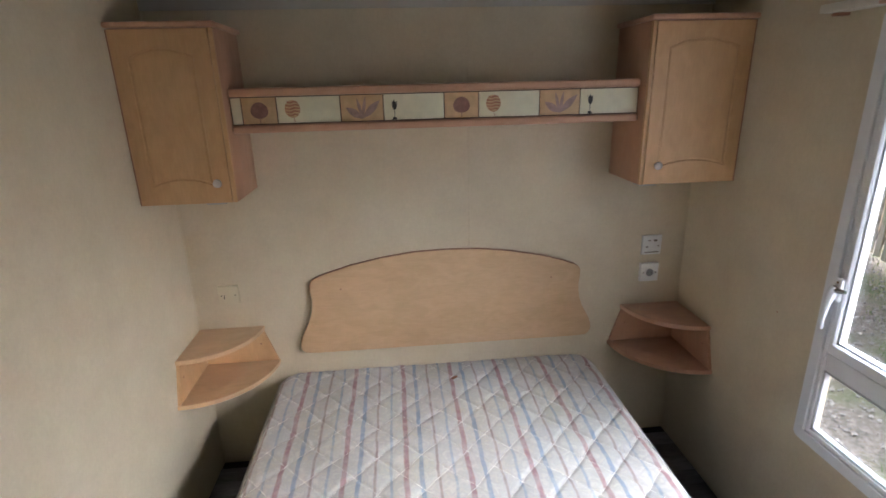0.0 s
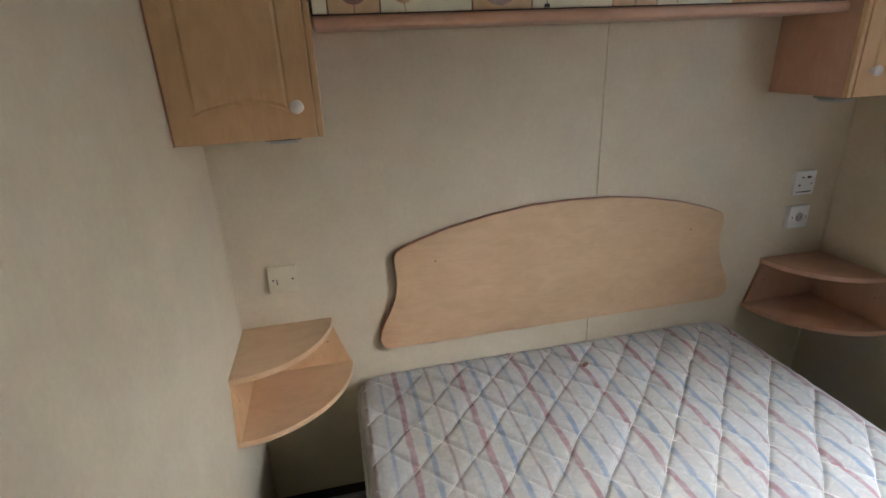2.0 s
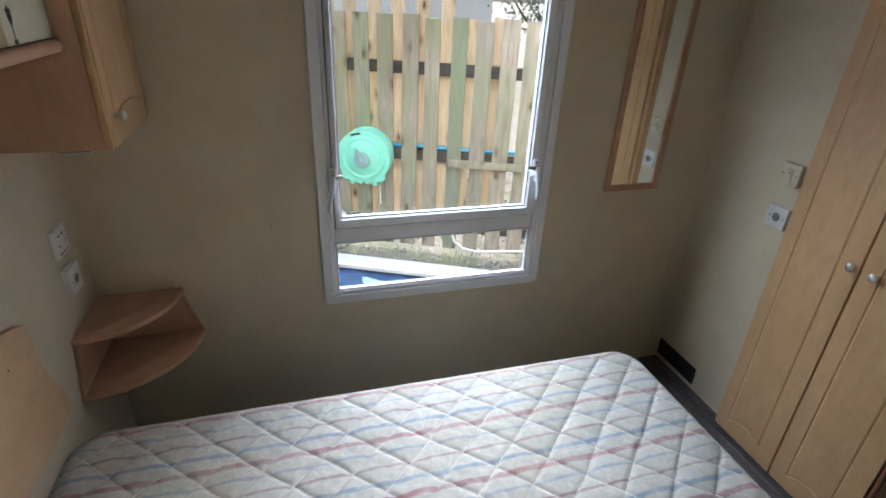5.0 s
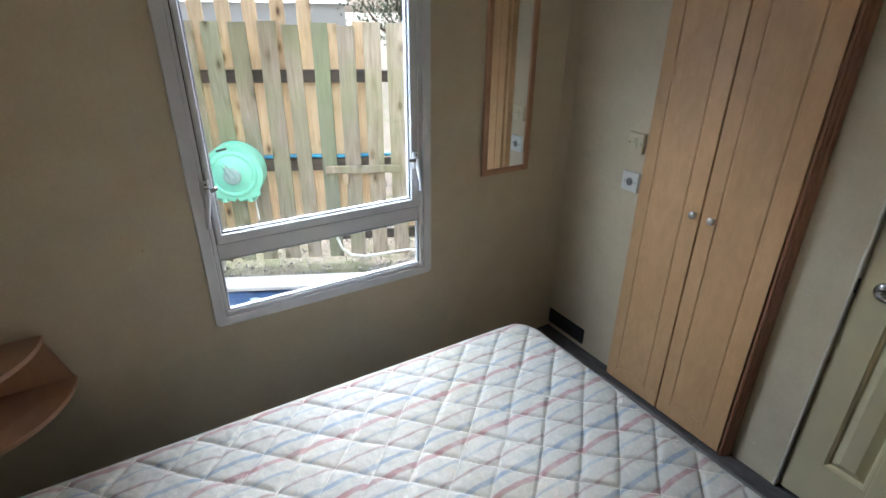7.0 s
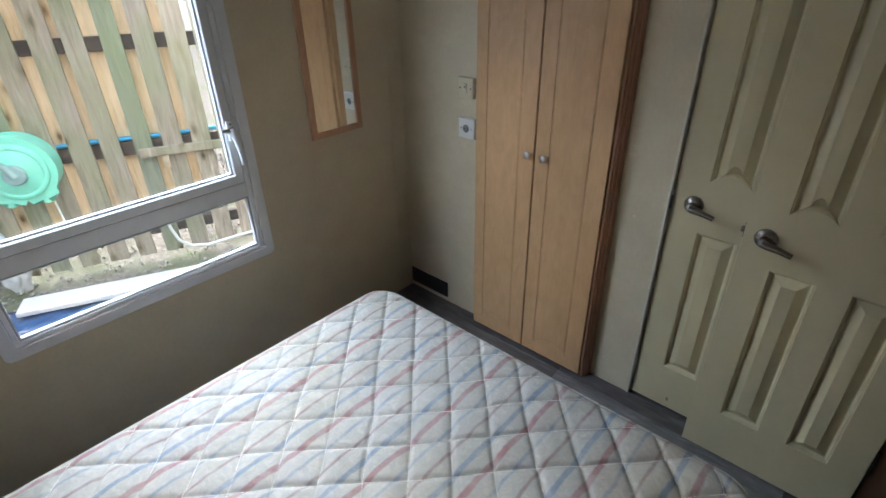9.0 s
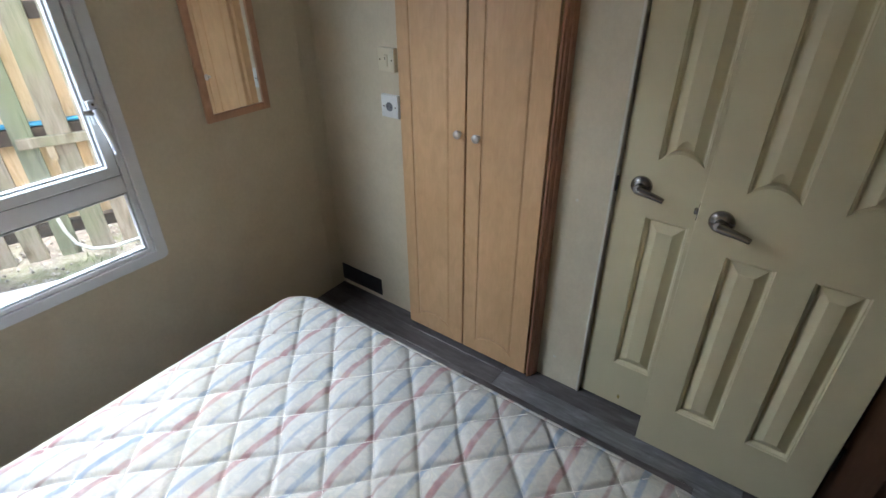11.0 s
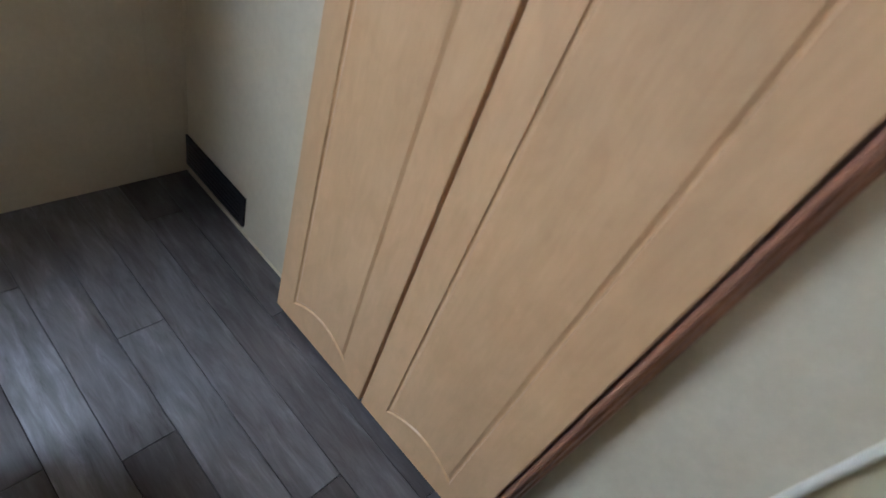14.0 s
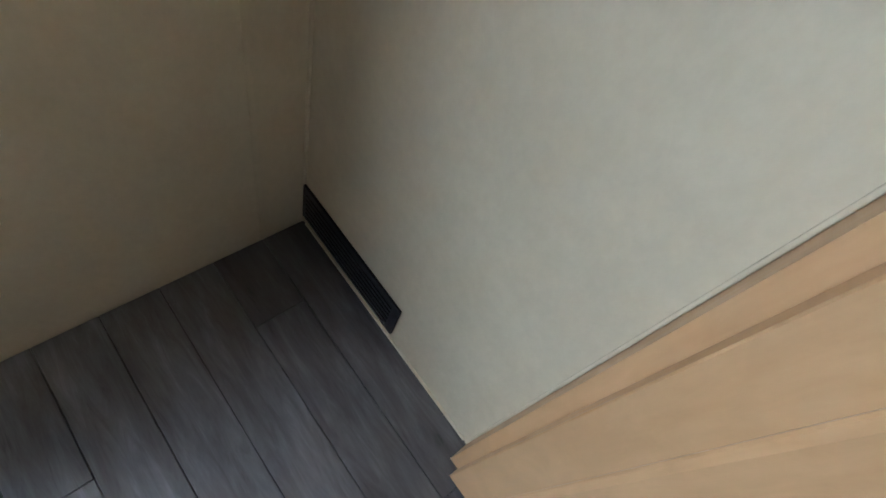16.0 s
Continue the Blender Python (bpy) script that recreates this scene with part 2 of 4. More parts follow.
STEEL = plain("brushed_nickel", (0.36, 0.34, 0.33), 0.25, 1.0, var=0.03, bump=0.0, fine=25)
KNOB = plain("satin_knob_metal", (0.66, 0.63, 0.60), 0.34, 1.0, var=0.03, bump=0.0, fine=25)
CHROME = plain("lamp_chrome", (0.45, 0.44, 0.43), 0.18, 1.0, var=0.05)
LAMPGLASS = plain("frosted_lamp_glass", (0.45, 0.44, 0.42), 0.4)
MIRROR = plain("mirror_silver", (0.88, 0.90, 0.89), 0.015, 1.0, var=0.005, bump=0.0)
MIRROR.node_tree.nodes["Principled BSDF"].inputs["Roughness"].default_value = 0.01
for link in list(MIRROR.node_tree.links):
    if link.to_socket.name in ("Roughness", "Normal"):
        MIRROR.node_tree.links.remove(link)
GLASS = clear_glass("window_glass")
PLANK = vinyl_plank("grey_oak_vinyl")
UNDER = plain("dark_floor_base", (0.02, 0.019, 0.019), 0.8)
TICK = ticking("striped_ticking")
THREAD = plain("quilting_thread", (0.72, 0.68, 0.61), 0.9, var=0.2, scale=60)
BASE = plain("dark_bed_base", (0.045, 0.04, 0.038), 0.85, var=0.2)
BROWNMARK = plain("brown_stain", (0.23, 0.105, 0.055), 0.8, var=0.3, scale=90)
MUSTARD = plain("mustard_paint_mark", (0.36, 0.27, 0.08), 0.6, var=0.3, scale=120)
TILE_TAN = plain("tan_tile_print", (0.58, 0.39, 0.22), 0.4, var=0.12, scale=30)
TILE_CREAM = plain("cream_tile_print", (0.72, 0.68, 0.50), 0.4, var=0.05, scale=30)
LINE = plain("dark_tile_line", (0.12, 0.07, 0.045), 0.6)
PLUM = plain("plum_print", (0.25, 0.13, 0.11), 0.5, var=0.2, scale=60)
RUST = plain("rust_print", (0.40, 0.19, 0.11), 0.5, var=0.2, scale=60)
MAUVE = plain("mauve_leaf_print", (0.36, 0.25, 0.22), 0.5, var=0.2, scale=60)
BLACK = plain("black_print", (0.035, 0.028, 0.028), 0.5)
BOARD = timber("weathered_fence_board", (0.18, 0.150, 0.113), (0.35, 0.298, 0.230), (0.475, 0.415, 0.337), 0.5)
GREENBOARD = timber("mossy_fence_board", (0.16, 0.165, 0.115), (0.265, 0.275, 0.20), (0.365, 0.37, 0.275), 0.5)
FRESH = timber("fresh_orange_board", (0.37, 0.285, 0.185), (0.52, 0.415, 0.285), (0.63, 0.525, 0.395))
RAIL = timber("dark_fence_rail", (0.035, 0.028, 0.022), (0.07, 0.055, 0.043), (0.12, 0.095, 0.075), scale=(2, 2, 14))
SOIL = soil("gravelly_soil")
STONE = plain("pale_gravel", (0.27, 0.25, 0.215), 0.85, var=0.35, scale=9)
GRASS = plain("grass_blades", (0.10, 0.15, 0.035), 0.7, var=0.35, scale=6)
REELGREEN = plain("mint_green_plastic", (0.25, 0.68, 0.50), 0.4, var=0.08)
REELGREY = plain("grey_green_plastic", (0.30, 0.42, 0.40), 0.4)
HOSEBLUE = plain("blue_water_pipe", (0.05, 0.30, 0.50), 0.4)
CABLE = plain("white_cable_sheath", (0.72, 0.72, 0.68), 0.45)
WHITEWOOD = plain("white_painted_timber", (0.58, 0.56, 0.53), 0.5, var=0.06, scale=8)
TARP = plain("dark_blue_tarpaulin", (0.035, 0.075, 0.17), 0.10, var=0.35, scale=7, bump=0.5, fine=9)
# pale blue carries the sky's reflection on the wet sheet as colour
TARP_SHEEN = plain("pale_blue_tarp_sheen", (0.36, 0.50, 0.66), 0.18, var=0.25, scale=9, bump=0.4, fine=14)
BAG = plain("pale_plastic_bag", (0.62, 0.63, 0.64), 0.5)
HOUSE = plain("cream_cladding", (0.70, 0.68, 0.62), 0.6, var=0.05, scale=2)
ROOF = plain("grey_roof_sheet", (0.45, 0.46, 0.47), 0.6, var=0.1, scale=3)
BARK = plain("brown_bark", (0.09, 0.065, 0.045), 0.9, var=0.3, scale=12, bump=0.6, fine=30)
LEAF = plain("dark_green_leaves", (0.085, 0.12, 0.07), 0.7, var=0.35, scale=5)


# ---- builders ----
def link_mesh(name, bm, mat, smooth=None):
    me = bpy.data.meshes.new(name)
    bmesh.ops.recalc_face_normals(bm, faces=bm.faces[:])
    bm.to_mesh(me)
    bm.free()
    for mt in (mat if isinstance(mat, (list, tuple)) else [mat]):
        me.materials.append(mt)
    if smooth:
        for p in me.polygons:
            p.use_smooth = True
        me.set_sharp_from_angle(angle=radians(smooth))
    return new(name, me)


def thing(name, at, label, category, group="", kind=""):
    e = new(name)
    e.empty_display_size = 0.05
    e.matrix_world = Matrix.Translation(at)
    e["spot"] = tuple(at)
    return tagged(e, label, category, group, kind)


def part(name, bm, mat, parent, label="", smooth=35):
    ob = link_mesh(name, bm, mat, smooth)
    ob.parent = parent
    top = parent
    while top.parent:
        top = top.parent
    if "spot" in top:
        if parent is top:
            ob.matrix_parent_inverse = Matrix.Translation(Vector(top["spot"])).inverted()
    if label:
        ob["label"] = label
    return ob


def structure(name, bm, mat, label, category, smooth=None):
    return tagged(link_mesh(name, bm, mat, smooth), label, category, "", "structure")


def box(bm, x0, x1, y0, y1, z0, z1, bevel=0.0, seg=2):
    x0, x1, y0, y1, z0, z1 = min(x0, x1), max(x0, x1), min(y0, y1), max(y0, y1), min(z0, z1), max(z0, z1)
    m = Matrix.Translation(((x0 + x1) / 2, (y0 + y1) / 2, (z0 + z1) / 2)) @ Matrix.Diagonal((x1 - x0, y1 - y0, z1 - z0, 1))
    vs = bmesh.ops.create_cube(bm, size=1, matrix=m)["verts"]
    if bevel:
        es = list({e for v in vs for e in v.link_edges})
        bmesh.ops.bevel(bm, geom=es, offset=bevel, segments=seg, profile=0.5, affect='EDGES')
    return bm


def boxed(*a, **k):
    return box(bmesh.new(), *a, **k)


def lathe(bm, profile, m, seg=24):
    """Turn (radius, height) pairs round local z."""
    rings = []
    for r, h in profile:
        rings.append([bm.verts.new(m @ Vector((r * math.cos(2 * math.pi * k / seg), r * math.sin(2 * math.pi * k / seg), h))) for k in range(seg)])
    for a, c in zip(rings, rings[1:]):
        for k in range(seg):
            bm.faces.new((a[k], a[(k + 1) % seg], c[(k + 1) % seg], c[k]))
    bm.faces.new(rings[0][::-1])
    bm.faces.new(rings[-1])
    return bm


def tube(bm, pts, r, seg=10, caps=True):
    """A round bar along a list of points; r may be a list."""
    pts = [Vector(p) for p in pts]
    rings = []
    up = None
    for k, p in enumerate(pts):
        d = (pts[min(k + 1, len(pts) - 1)] - pts[max(k - 1, 0)]).normalized()
        if up is None:
            up = d.orthogonal().normalized()
        up = (up - up.dot(d) * d).normalized()
        side = d.cross(up)
        rad = r[k] if isinstance(r, (list, tuple)) else r
        rings.append([bm.verts.new(p + rad * (math.cos(2 * math.pi * j / seg) * up + math.sin(2 * math.pi * j / seg) * side)) for j in range(seg)])
    for a, c in zip(rings, rings[1:]):
        for j in range(seg):
            bm.faces.new((a[j], a[(j + 1) % seg], c[(j + 1) % seg], c[j]))
    if caps:
        bm.faces.new(rings[0][::-1])
        bm.faces.new(rings[-1])
    return bm


def prism(bm, outline, m, depth, bevel=0.0):
    """A flat outline (u, v) thickened along local -w by depth and placed by m (u, v, w to world)."""
    a = [bm.verts.new(m @ Vector((u, v, 0))) for u, v in outline]
    c = [bm.verts.new(m @ Vector((u, v, -depth))) for u, v in outline]
    front = bm.faces.new(a)
    bm.faces.new(c[::-1])
    n = len(a)
    for k in range(n):
        bm.faces.new((a[k], c[k], c[(k + 1) % n], a[(k + 1) % n]))
    if bevel:
        bmesh.ops.bevel(bm, geom=front.edges[:], offset=bevel, segments=2, profile=0.5, affect='EDGES')
    return bm


def inset_outline(pts, d):
    """The outline moved inwards by d (anticlockwise points)."""
    out, n = [], len(pts)
    for k in range(n):
        p, a, c = Vector(pts[k]), Vector(pts[k - 1]), Vector(pts[(k + 1) % n])
        e1, e2 = (p - a).normalized(), (c - p).normalized()
        n1, n2 = Vector((-e1.y, e1.x)), Vector((-e2.y, e2.x))
        b = (n1 + n2)
        out.append(tuple(p + b * (d / max(0.3, b.length_squared / 2) / 1.0) * 0.5 * 2 / 2 * 1.0) if b.length < 1e-6 else tuple(p + b * (2 * d / b.length_squared)))
    return out


def arched(u0, u1, v0, v1, low=0.0, high=0.0, steps=10, flat=2.0):
    """An upright panel outline whose lower and upper edges bow upwards by low and high."""
    rise = lambda f: 1 - abs(2 * f - 1) ** flat
    pts = []
    for k in range(steps + 1):
        f = k / steps
        pts.append((u0 + (u1 - u0) * f, v0 + low * rise(f)))
    for k in range(steps + 1):
        f = 1 - k / steps
        pts.append((u0 + (u1 - u0) * f, v1 + high * rise(f)))
    return pts


def panelled(bm, u0, u1, v0, v1, panels, m, depth):
    """A slab with moulded panels: panels are (outline, profile), the profile (inset, height) pairs from the edge inwards."""
    edges = []

    def loop(pts, h):
        vs = [bm.verts.new(m @ Vector((u, v, h))) for u, v in pts]
        return vs, [bm.edges.new((vs[k], vs[(k + 1) % len(vs)])) for k in range(len(vs))]

    e = 0.0015
    rim, es = loop([(u0 + e, v0 + e), (u1 - e, v0 + e), (u1 - e, v1 - e), (u0 + e, v1 - e)], 0)
    edges += es
    for outline, profile in panels:
        shaped = outline if callable(outline) else (lambda d, o=outline: inset_outline(o, d) if d else o)
        prev, es = loop(shaped(0.0), 0)
        edges += es
        for d, h in profile:
            cur, _ = loop(shaped(d), h)
            for k in range(len(cur)):
                bm.faces.new((prev[k], prev[(k + 1) % len(cur)], cur[(k + 1) % len(cur)], cur[k]))
            prev = cur
        bm.faces.new(prev)
    bmesh.ops.triangle_fill(bm, edges=edges, use_beauty=True, use_dissolve=False)
    side, _ = loop([(u0, v0), (u1, v0), (u1, v1), (u0, v1)], -e)
    back, _ = loop([(u0, v0), (u1, v0), (u1, v1), (u0, v1)], -depth)
    for a, c in ((rim, side), (side, back)):
        for k in range(4):
            bm.faces.new((a[k], a[(k + 1) % 4], c[(k + 1) % 4], c[k]))
    bm.faces.new(back[::-1])
    return bm


def facing(side, at):
    """Local (u right, v up, w out of the wall) to world, for a thing that hangs on a wall and faces that way."""
    x, y, z = at
    u, w = {"S": ((1, 0, 0), (0, -1, 0)), "N": ((-1, 0, 0), (0, 1, 0)), "W": ((0, -1, 0), (-1, 0, 0)), "E": ((0, 1, 0), (1, 0, 0))}[side]
    return Matrix(((u[0], 0, w[0], x), (u[1], 0, w[1], y), (0, 1, 0, z), (0, 0, 0, 1)))


GROOVE = [(0.002, -0.0030), (0.005, -0.0034), (0.011, 0.0)]
MOULD = [(0.003, -0.0035), (0.006, -0.0045), (0.011, -0.0160), (0.014, -0.0165), (0.041, -0.0010)]

# ---- structure of the room ----
T = 0.05
bm = bmesh.new()
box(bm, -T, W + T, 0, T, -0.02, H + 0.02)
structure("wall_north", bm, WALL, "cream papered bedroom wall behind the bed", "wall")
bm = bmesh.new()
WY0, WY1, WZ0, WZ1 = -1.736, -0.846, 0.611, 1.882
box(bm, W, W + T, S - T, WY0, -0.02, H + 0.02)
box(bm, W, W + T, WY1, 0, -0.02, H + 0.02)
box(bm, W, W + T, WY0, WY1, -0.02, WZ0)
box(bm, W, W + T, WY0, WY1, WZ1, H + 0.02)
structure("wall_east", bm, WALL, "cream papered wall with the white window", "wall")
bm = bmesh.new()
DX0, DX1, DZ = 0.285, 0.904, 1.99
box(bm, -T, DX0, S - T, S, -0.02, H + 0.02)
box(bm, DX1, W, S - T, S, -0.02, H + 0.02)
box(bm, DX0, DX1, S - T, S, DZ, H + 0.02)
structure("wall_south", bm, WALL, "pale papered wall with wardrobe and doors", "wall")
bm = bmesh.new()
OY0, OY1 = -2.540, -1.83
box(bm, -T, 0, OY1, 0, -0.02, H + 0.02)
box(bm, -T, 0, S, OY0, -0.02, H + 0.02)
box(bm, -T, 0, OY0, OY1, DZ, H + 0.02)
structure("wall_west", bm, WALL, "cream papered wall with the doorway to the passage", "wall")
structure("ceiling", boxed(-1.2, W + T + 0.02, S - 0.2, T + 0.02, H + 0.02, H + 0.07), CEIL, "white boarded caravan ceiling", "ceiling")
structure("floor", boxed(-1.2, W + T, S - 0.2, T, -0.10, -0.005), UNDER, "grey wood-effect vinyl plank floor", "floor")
# unseen walls added to shut daylight out of the passage and behind the closed door
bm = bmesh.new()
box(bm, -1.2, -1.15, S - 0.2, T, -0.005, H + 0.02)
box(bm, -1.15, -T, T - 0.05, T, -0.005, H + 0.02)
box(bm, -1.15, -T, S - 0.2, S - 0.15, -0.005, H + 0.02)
structure("wall_passage", bm, WALL, "unseen cream papered wall added to close the passage", "wall")
structure("wall_closing_south", boxed(-T, W + T, S - 0.2, S - 0.15, -0.005, H + 0.02), WALL, "unseen plain wall added behind the closed door", "wall")

# joint strips and corner beads
structure("trim_seam_north", boxed(1.2285, 1.2375, -0.0035, 0.002, 0.0, H, bevel=0.0012), WALL, "cream joint strip on the wall", "trim")
structure("trim_seam_west", boxed(-0.002, 0.003, -1.402, -1.397, 0.0, H, bevel=0.0008), WALL, "cream joint strip on the wall", "trim")
structure("trim_seam_east", boxed(W - 0.0015, W + 0.002, -2.517, -2.509, 0.0, H, bevel=0.0008), WALL, "cream joint strip on the wall", "trim")
for nm, x, y in (("trim_corner_northwest", 0.0, 0.0), ("trim_corner_northeast", W, 0.0), ("trim_corner_southeast", W, S)):
    bm = bmesh.new()
    sx, sy = (1 if x == 0 else -1), (-1 if y == 0 else 1)
    lathe(bm, [(0.0035, 0.0), (0.0035, H)], Matrix.Translation((x + sx * 0.001, y + sy * 0.001, 0)), 10)
    structure(nm, bm, WALL, "slim cream corner bead", "trim", 40)
bm = bmesh.new()
box(bm, 0.0, W, -0.012, 0.0, H - 0.02, H + 0.02, 0.003)
structure("trim_ceiling_north", bm, CEIL, "white ceiling edge strip", "trim")
bm = bmesh.new()
box(bm, 1.762, W - 0.01, S, S + 0.004, -0.004, 0.005, 0.0012)
structure("trim_wardrobe_bead", boxed(1.7545, 1.7585, S, S + 0.003, 0.0, 2.04, bevel=0.0008), WALL, "slim cream bead beside the wardrobe", "trim")
structure("baseboard", bm, WALL, "thin off-white edge strip above the floor", "baseboard")


# ---- window ----
def window():
    win = thing("window_1", (W, (WY0 + WY1) / 2, WZ0), "white plastic window with opening upper sash and fixed lower pane", "window", "", "structure")
    m = facing("W", (W, 0, 0))        # u = -y
    a0, a1 = 0.808, 1.774
    b0, b1 = 0.576, 1.918

    def ring(o, i, front, back, round_o=0.0, bev=0.003):
        bm = bmesh.new()
        (ou0, ou1, ov0, ov1), (iu0, iu1, iv0, iv1) = o, i
        def outline(u0, u1, v0, v1, r):
            pts = []
            for cx, cy, s in ((u0 + r, v0 + r, 180), (u1 - r, v0 + r, 270), (u1 - r, v1 - r, 0), (u0 + r, v1 - r, 90)):
                for k in range(5):
                    t = radians(s + 22.5 * k)
                    pts.append((cx + r * math.cos(t), cy + r * math.sin(t)))
            return pts
        po, pi = outline(ou0, ou1, ov0, ov1, max(round_o, 0.002)), outline(iu0, iu1, iv0, iv1, 0.002)
        shrink = lambda pts, d: inset_outline(pts, d)
        loops = [(po, back), (po, front - bev), (shrink(po, bev * 0.9), front), (shrink(pi, -bev * 0.9), front), (pi, front - bev), (pi, back)]
        vs = [[bm.verts.new(m @ Vector((u, v, h))) for u, v in pts] for pts, h in loops]
        for a, c in zip(vs, vs[1:] + vs[:1]):
            for k in range(len(a)):
                bm.faces.new((a[k], a[(k + 1) % len(a)], c[(k + 1) % len(a)], c[k]))
        return bm

    part("window_trim", ring((a0, a1, b0, b1), (0.848, 1.734, 0.616, 1.880), 0.012, -0.001, 0.022), PVC, win)
    part("window_frame", ring((0.8485, 1.7335, 0.6165, 1.8795), (0.864, 1.712, 0.634, 1.858), 0.006, -0.026), PVC, win)
    part("transom", boxed(W - 0.004, W + 0.043, -1.7117, -0.8643, 0.856, 0.917, bevel=0.004), PVC, win)
    sash = part("sash", ring((0.867, 1.709, 0.921, 1.855), (0.890, 1.672, 0.960, 1.831), 0.014, -0.03, 0.004, 0.005), PVC, win, "white opening sash")
    part("seal", ring((0.8645, 1.7115, 0.9175, 1.8575), (0.869, 1.707, 0.923, 1.853), 0.004, -0.02, 0.002, 0.0008), SEAL, win, "black rubber seal")
    part("glazing_bead", ring((0.8902, 1.6718, 0.9602, 1.8308), (0.897, 1.665, 0.967, 1.824), 0.004, -0.012, 0.002, 0.002), BEAD, win)
    for z0, z1, u0, u1 in ((0.9605, 1.8305, 0.8905, 1.6715), (0.635, 0.8555, 0.865, 1.711)):
        pane = part("pane", boxed(W + 0.016, W + 0.020, -u1, -u0, z0, z1), GLASS, win, "clear window pane with rain spots", None)
        pane.visible_shadow = False
    part("lower_bead", ring((0.8645, 1.7115, 0.6345, 0.8555), (0.872, 1.704, 0.642, 0.848), 0.002, -0.016, 0.002, 0.003), BEAD, win)
    part("window_sill", boxed(W + 0.052, W + 0.085, -1.756, -0.822, 0.560, 0.578, bevel=0.004), PVC, win)
    for y in (-0.866, -1.694):
        s = 1 if y > -1 else -1
        bm = bmesh.new()
        box(bm, W - 0.024, W - 0.011, y - 0.014, y + 0.014, 1.095, 1.170, 0.005)
        h = part("handle", bm, PVC, win, "white cockspur window handle")
        bm = bmesh.new()
        tube(bm, [(W - 0.030, y, 1.142), (W - 0.036, y + 0.002 * s, 1.125), (W - 0.037, y + 0.008 * s, 1.080), (W - 0.036, y + 0.015 * s, 1.035), (W - 0.030, y + 0.018 * s, 0.998)], [0.013, 0.014, 0.010, 0.009, 0.007], 12)
        part("lever", bm, PVC, h)
        bm = bmesh.new()
        tube(bm, [(W - 0.030, y + 0.004 * s, 1.135), (W - 0.032, y - 0.014 * s, 1.136), (W - 0.026, y - 0.034 * s, 1.138)], [0.012, 0.009, 0.006], 10)
        part("spur", bm, STEEL, h, "metal spur")
        bm = bmesh.new()
        lathe(bm, [(0.0045, 0), (0.004, 0.003)], Matrix.Translation((W - 0.022, y, 1.157)) @ Matrix.Rotation(radians(-90), 4, 'Y'), 10)
        part("screw", bm, STEEL, h)


window()


# ---- doors ----
def lever_handle(parent, m, flip=1):
    """Round rose with a straight lever that points to local +u."""
    h = part("door_handle", lathe(bmesh.new(), [(0.033, 0.0), (0.033, 0.003), (0.0315, 0.0065), (0.027, 0.0105), (0.020, 0.0140), (0.0145, 0.0155), (0.0135, 0.038), (0.0, 0.039)], m, 28), STEEL, parent, "brushed nickel lever handle")
    pts = [(0.0, 0.0, 0.040), (0.012 * flip, -0.001, 0.043), (0.045 * flip, -0.006, 0.044), (0.080 * flip, -0.015, 0.042)]
    bm = tube(bmesh.new(), [m @ Vector(p) for p in pts], [0.0125, 0.0135, 0.0105, 0.0085], 12)
    part("lever", bm, STEEL, h)
    bm = lathe(bmesh.new(), [(0.004, 0.035), (0.004, 0.0515), (0.0, 0.052)], m, 10)
    part("screw", bm, STEEL, h)
    return h


def moulded_door(name, u0, u1, columns, front, label, kind):
    """Cream four-panel door in the plane y = front, facing north; columns are the panels' x ranges."""
    d = thing(name, ((u0 + u1) / 2, front, 0.012), label, "door", "", kind)
    m = facing("N", (0, front, 0))     # u = -x
    panels = []
    for x0, x1 in columns:
        panels.append((lambda d, a=-x1, c=-x0: arched(a + d, c - d, 0.212 + d, 0.825 - d), MOULD))
        panels.append((lambda d, a=-x1, c=-x0: arched(a + d, c - d, 1.013 + d, 1.84 - d, 0.030, 0.034, 12, 2.0), MOULD))
    bm = panelled(bmesh.new(), -u1, -u0, 0.012, 1.976, panels, m, 0.034)
    part("door_leaf", bm, CREAM, d, "", 9)
    return d


door_1 = moulded_door("door_1", 0.292, 0.897, [(0.664, 0.794), (0.384, 0.514)], -2.606, "closed cream moulded panel door in the south wall", "structure")
lever_handle(door_1, facing("N", (0.826, -2.606, 0.923)))
part("paint_mark", lathe(bmesh.new(), [(0.009, 0.0), (0.008, 0.0006)], facing("N", (0.749, -2.606, 0.055)) @ Matrix.Diagonal((0.6, 1.2, 1, 1)), 12), MUSTARD, door_1, "mustard paint mark")
part("latch", boxed(0.8975, 0.9025, -2.604, -2.594, 0.890, 0.942, bevel=0.001), PIT, door_1)
bm = bmesh.new()
box(bm, DX1 - 0.002, DX1 + 0.009, S - 0.045, S + 0.007, 0.0, DZ + 0.01, 0.004, 3)
box(bm, DX0 - 0.012, DX0 + 0.002, S - 0.045, S + 0.010, 0.0, DZ + 0.01, 0.004, 3)
box(bm, DX0 + 0.003, DX1 - 0.003, S - 0.045, S + 0.010, DZ - 0.004, DZ + 0.010, 0.003)
structure("trim_door_frame", bm, JAMB, "slim off-white door frame bead", "trim", 40)

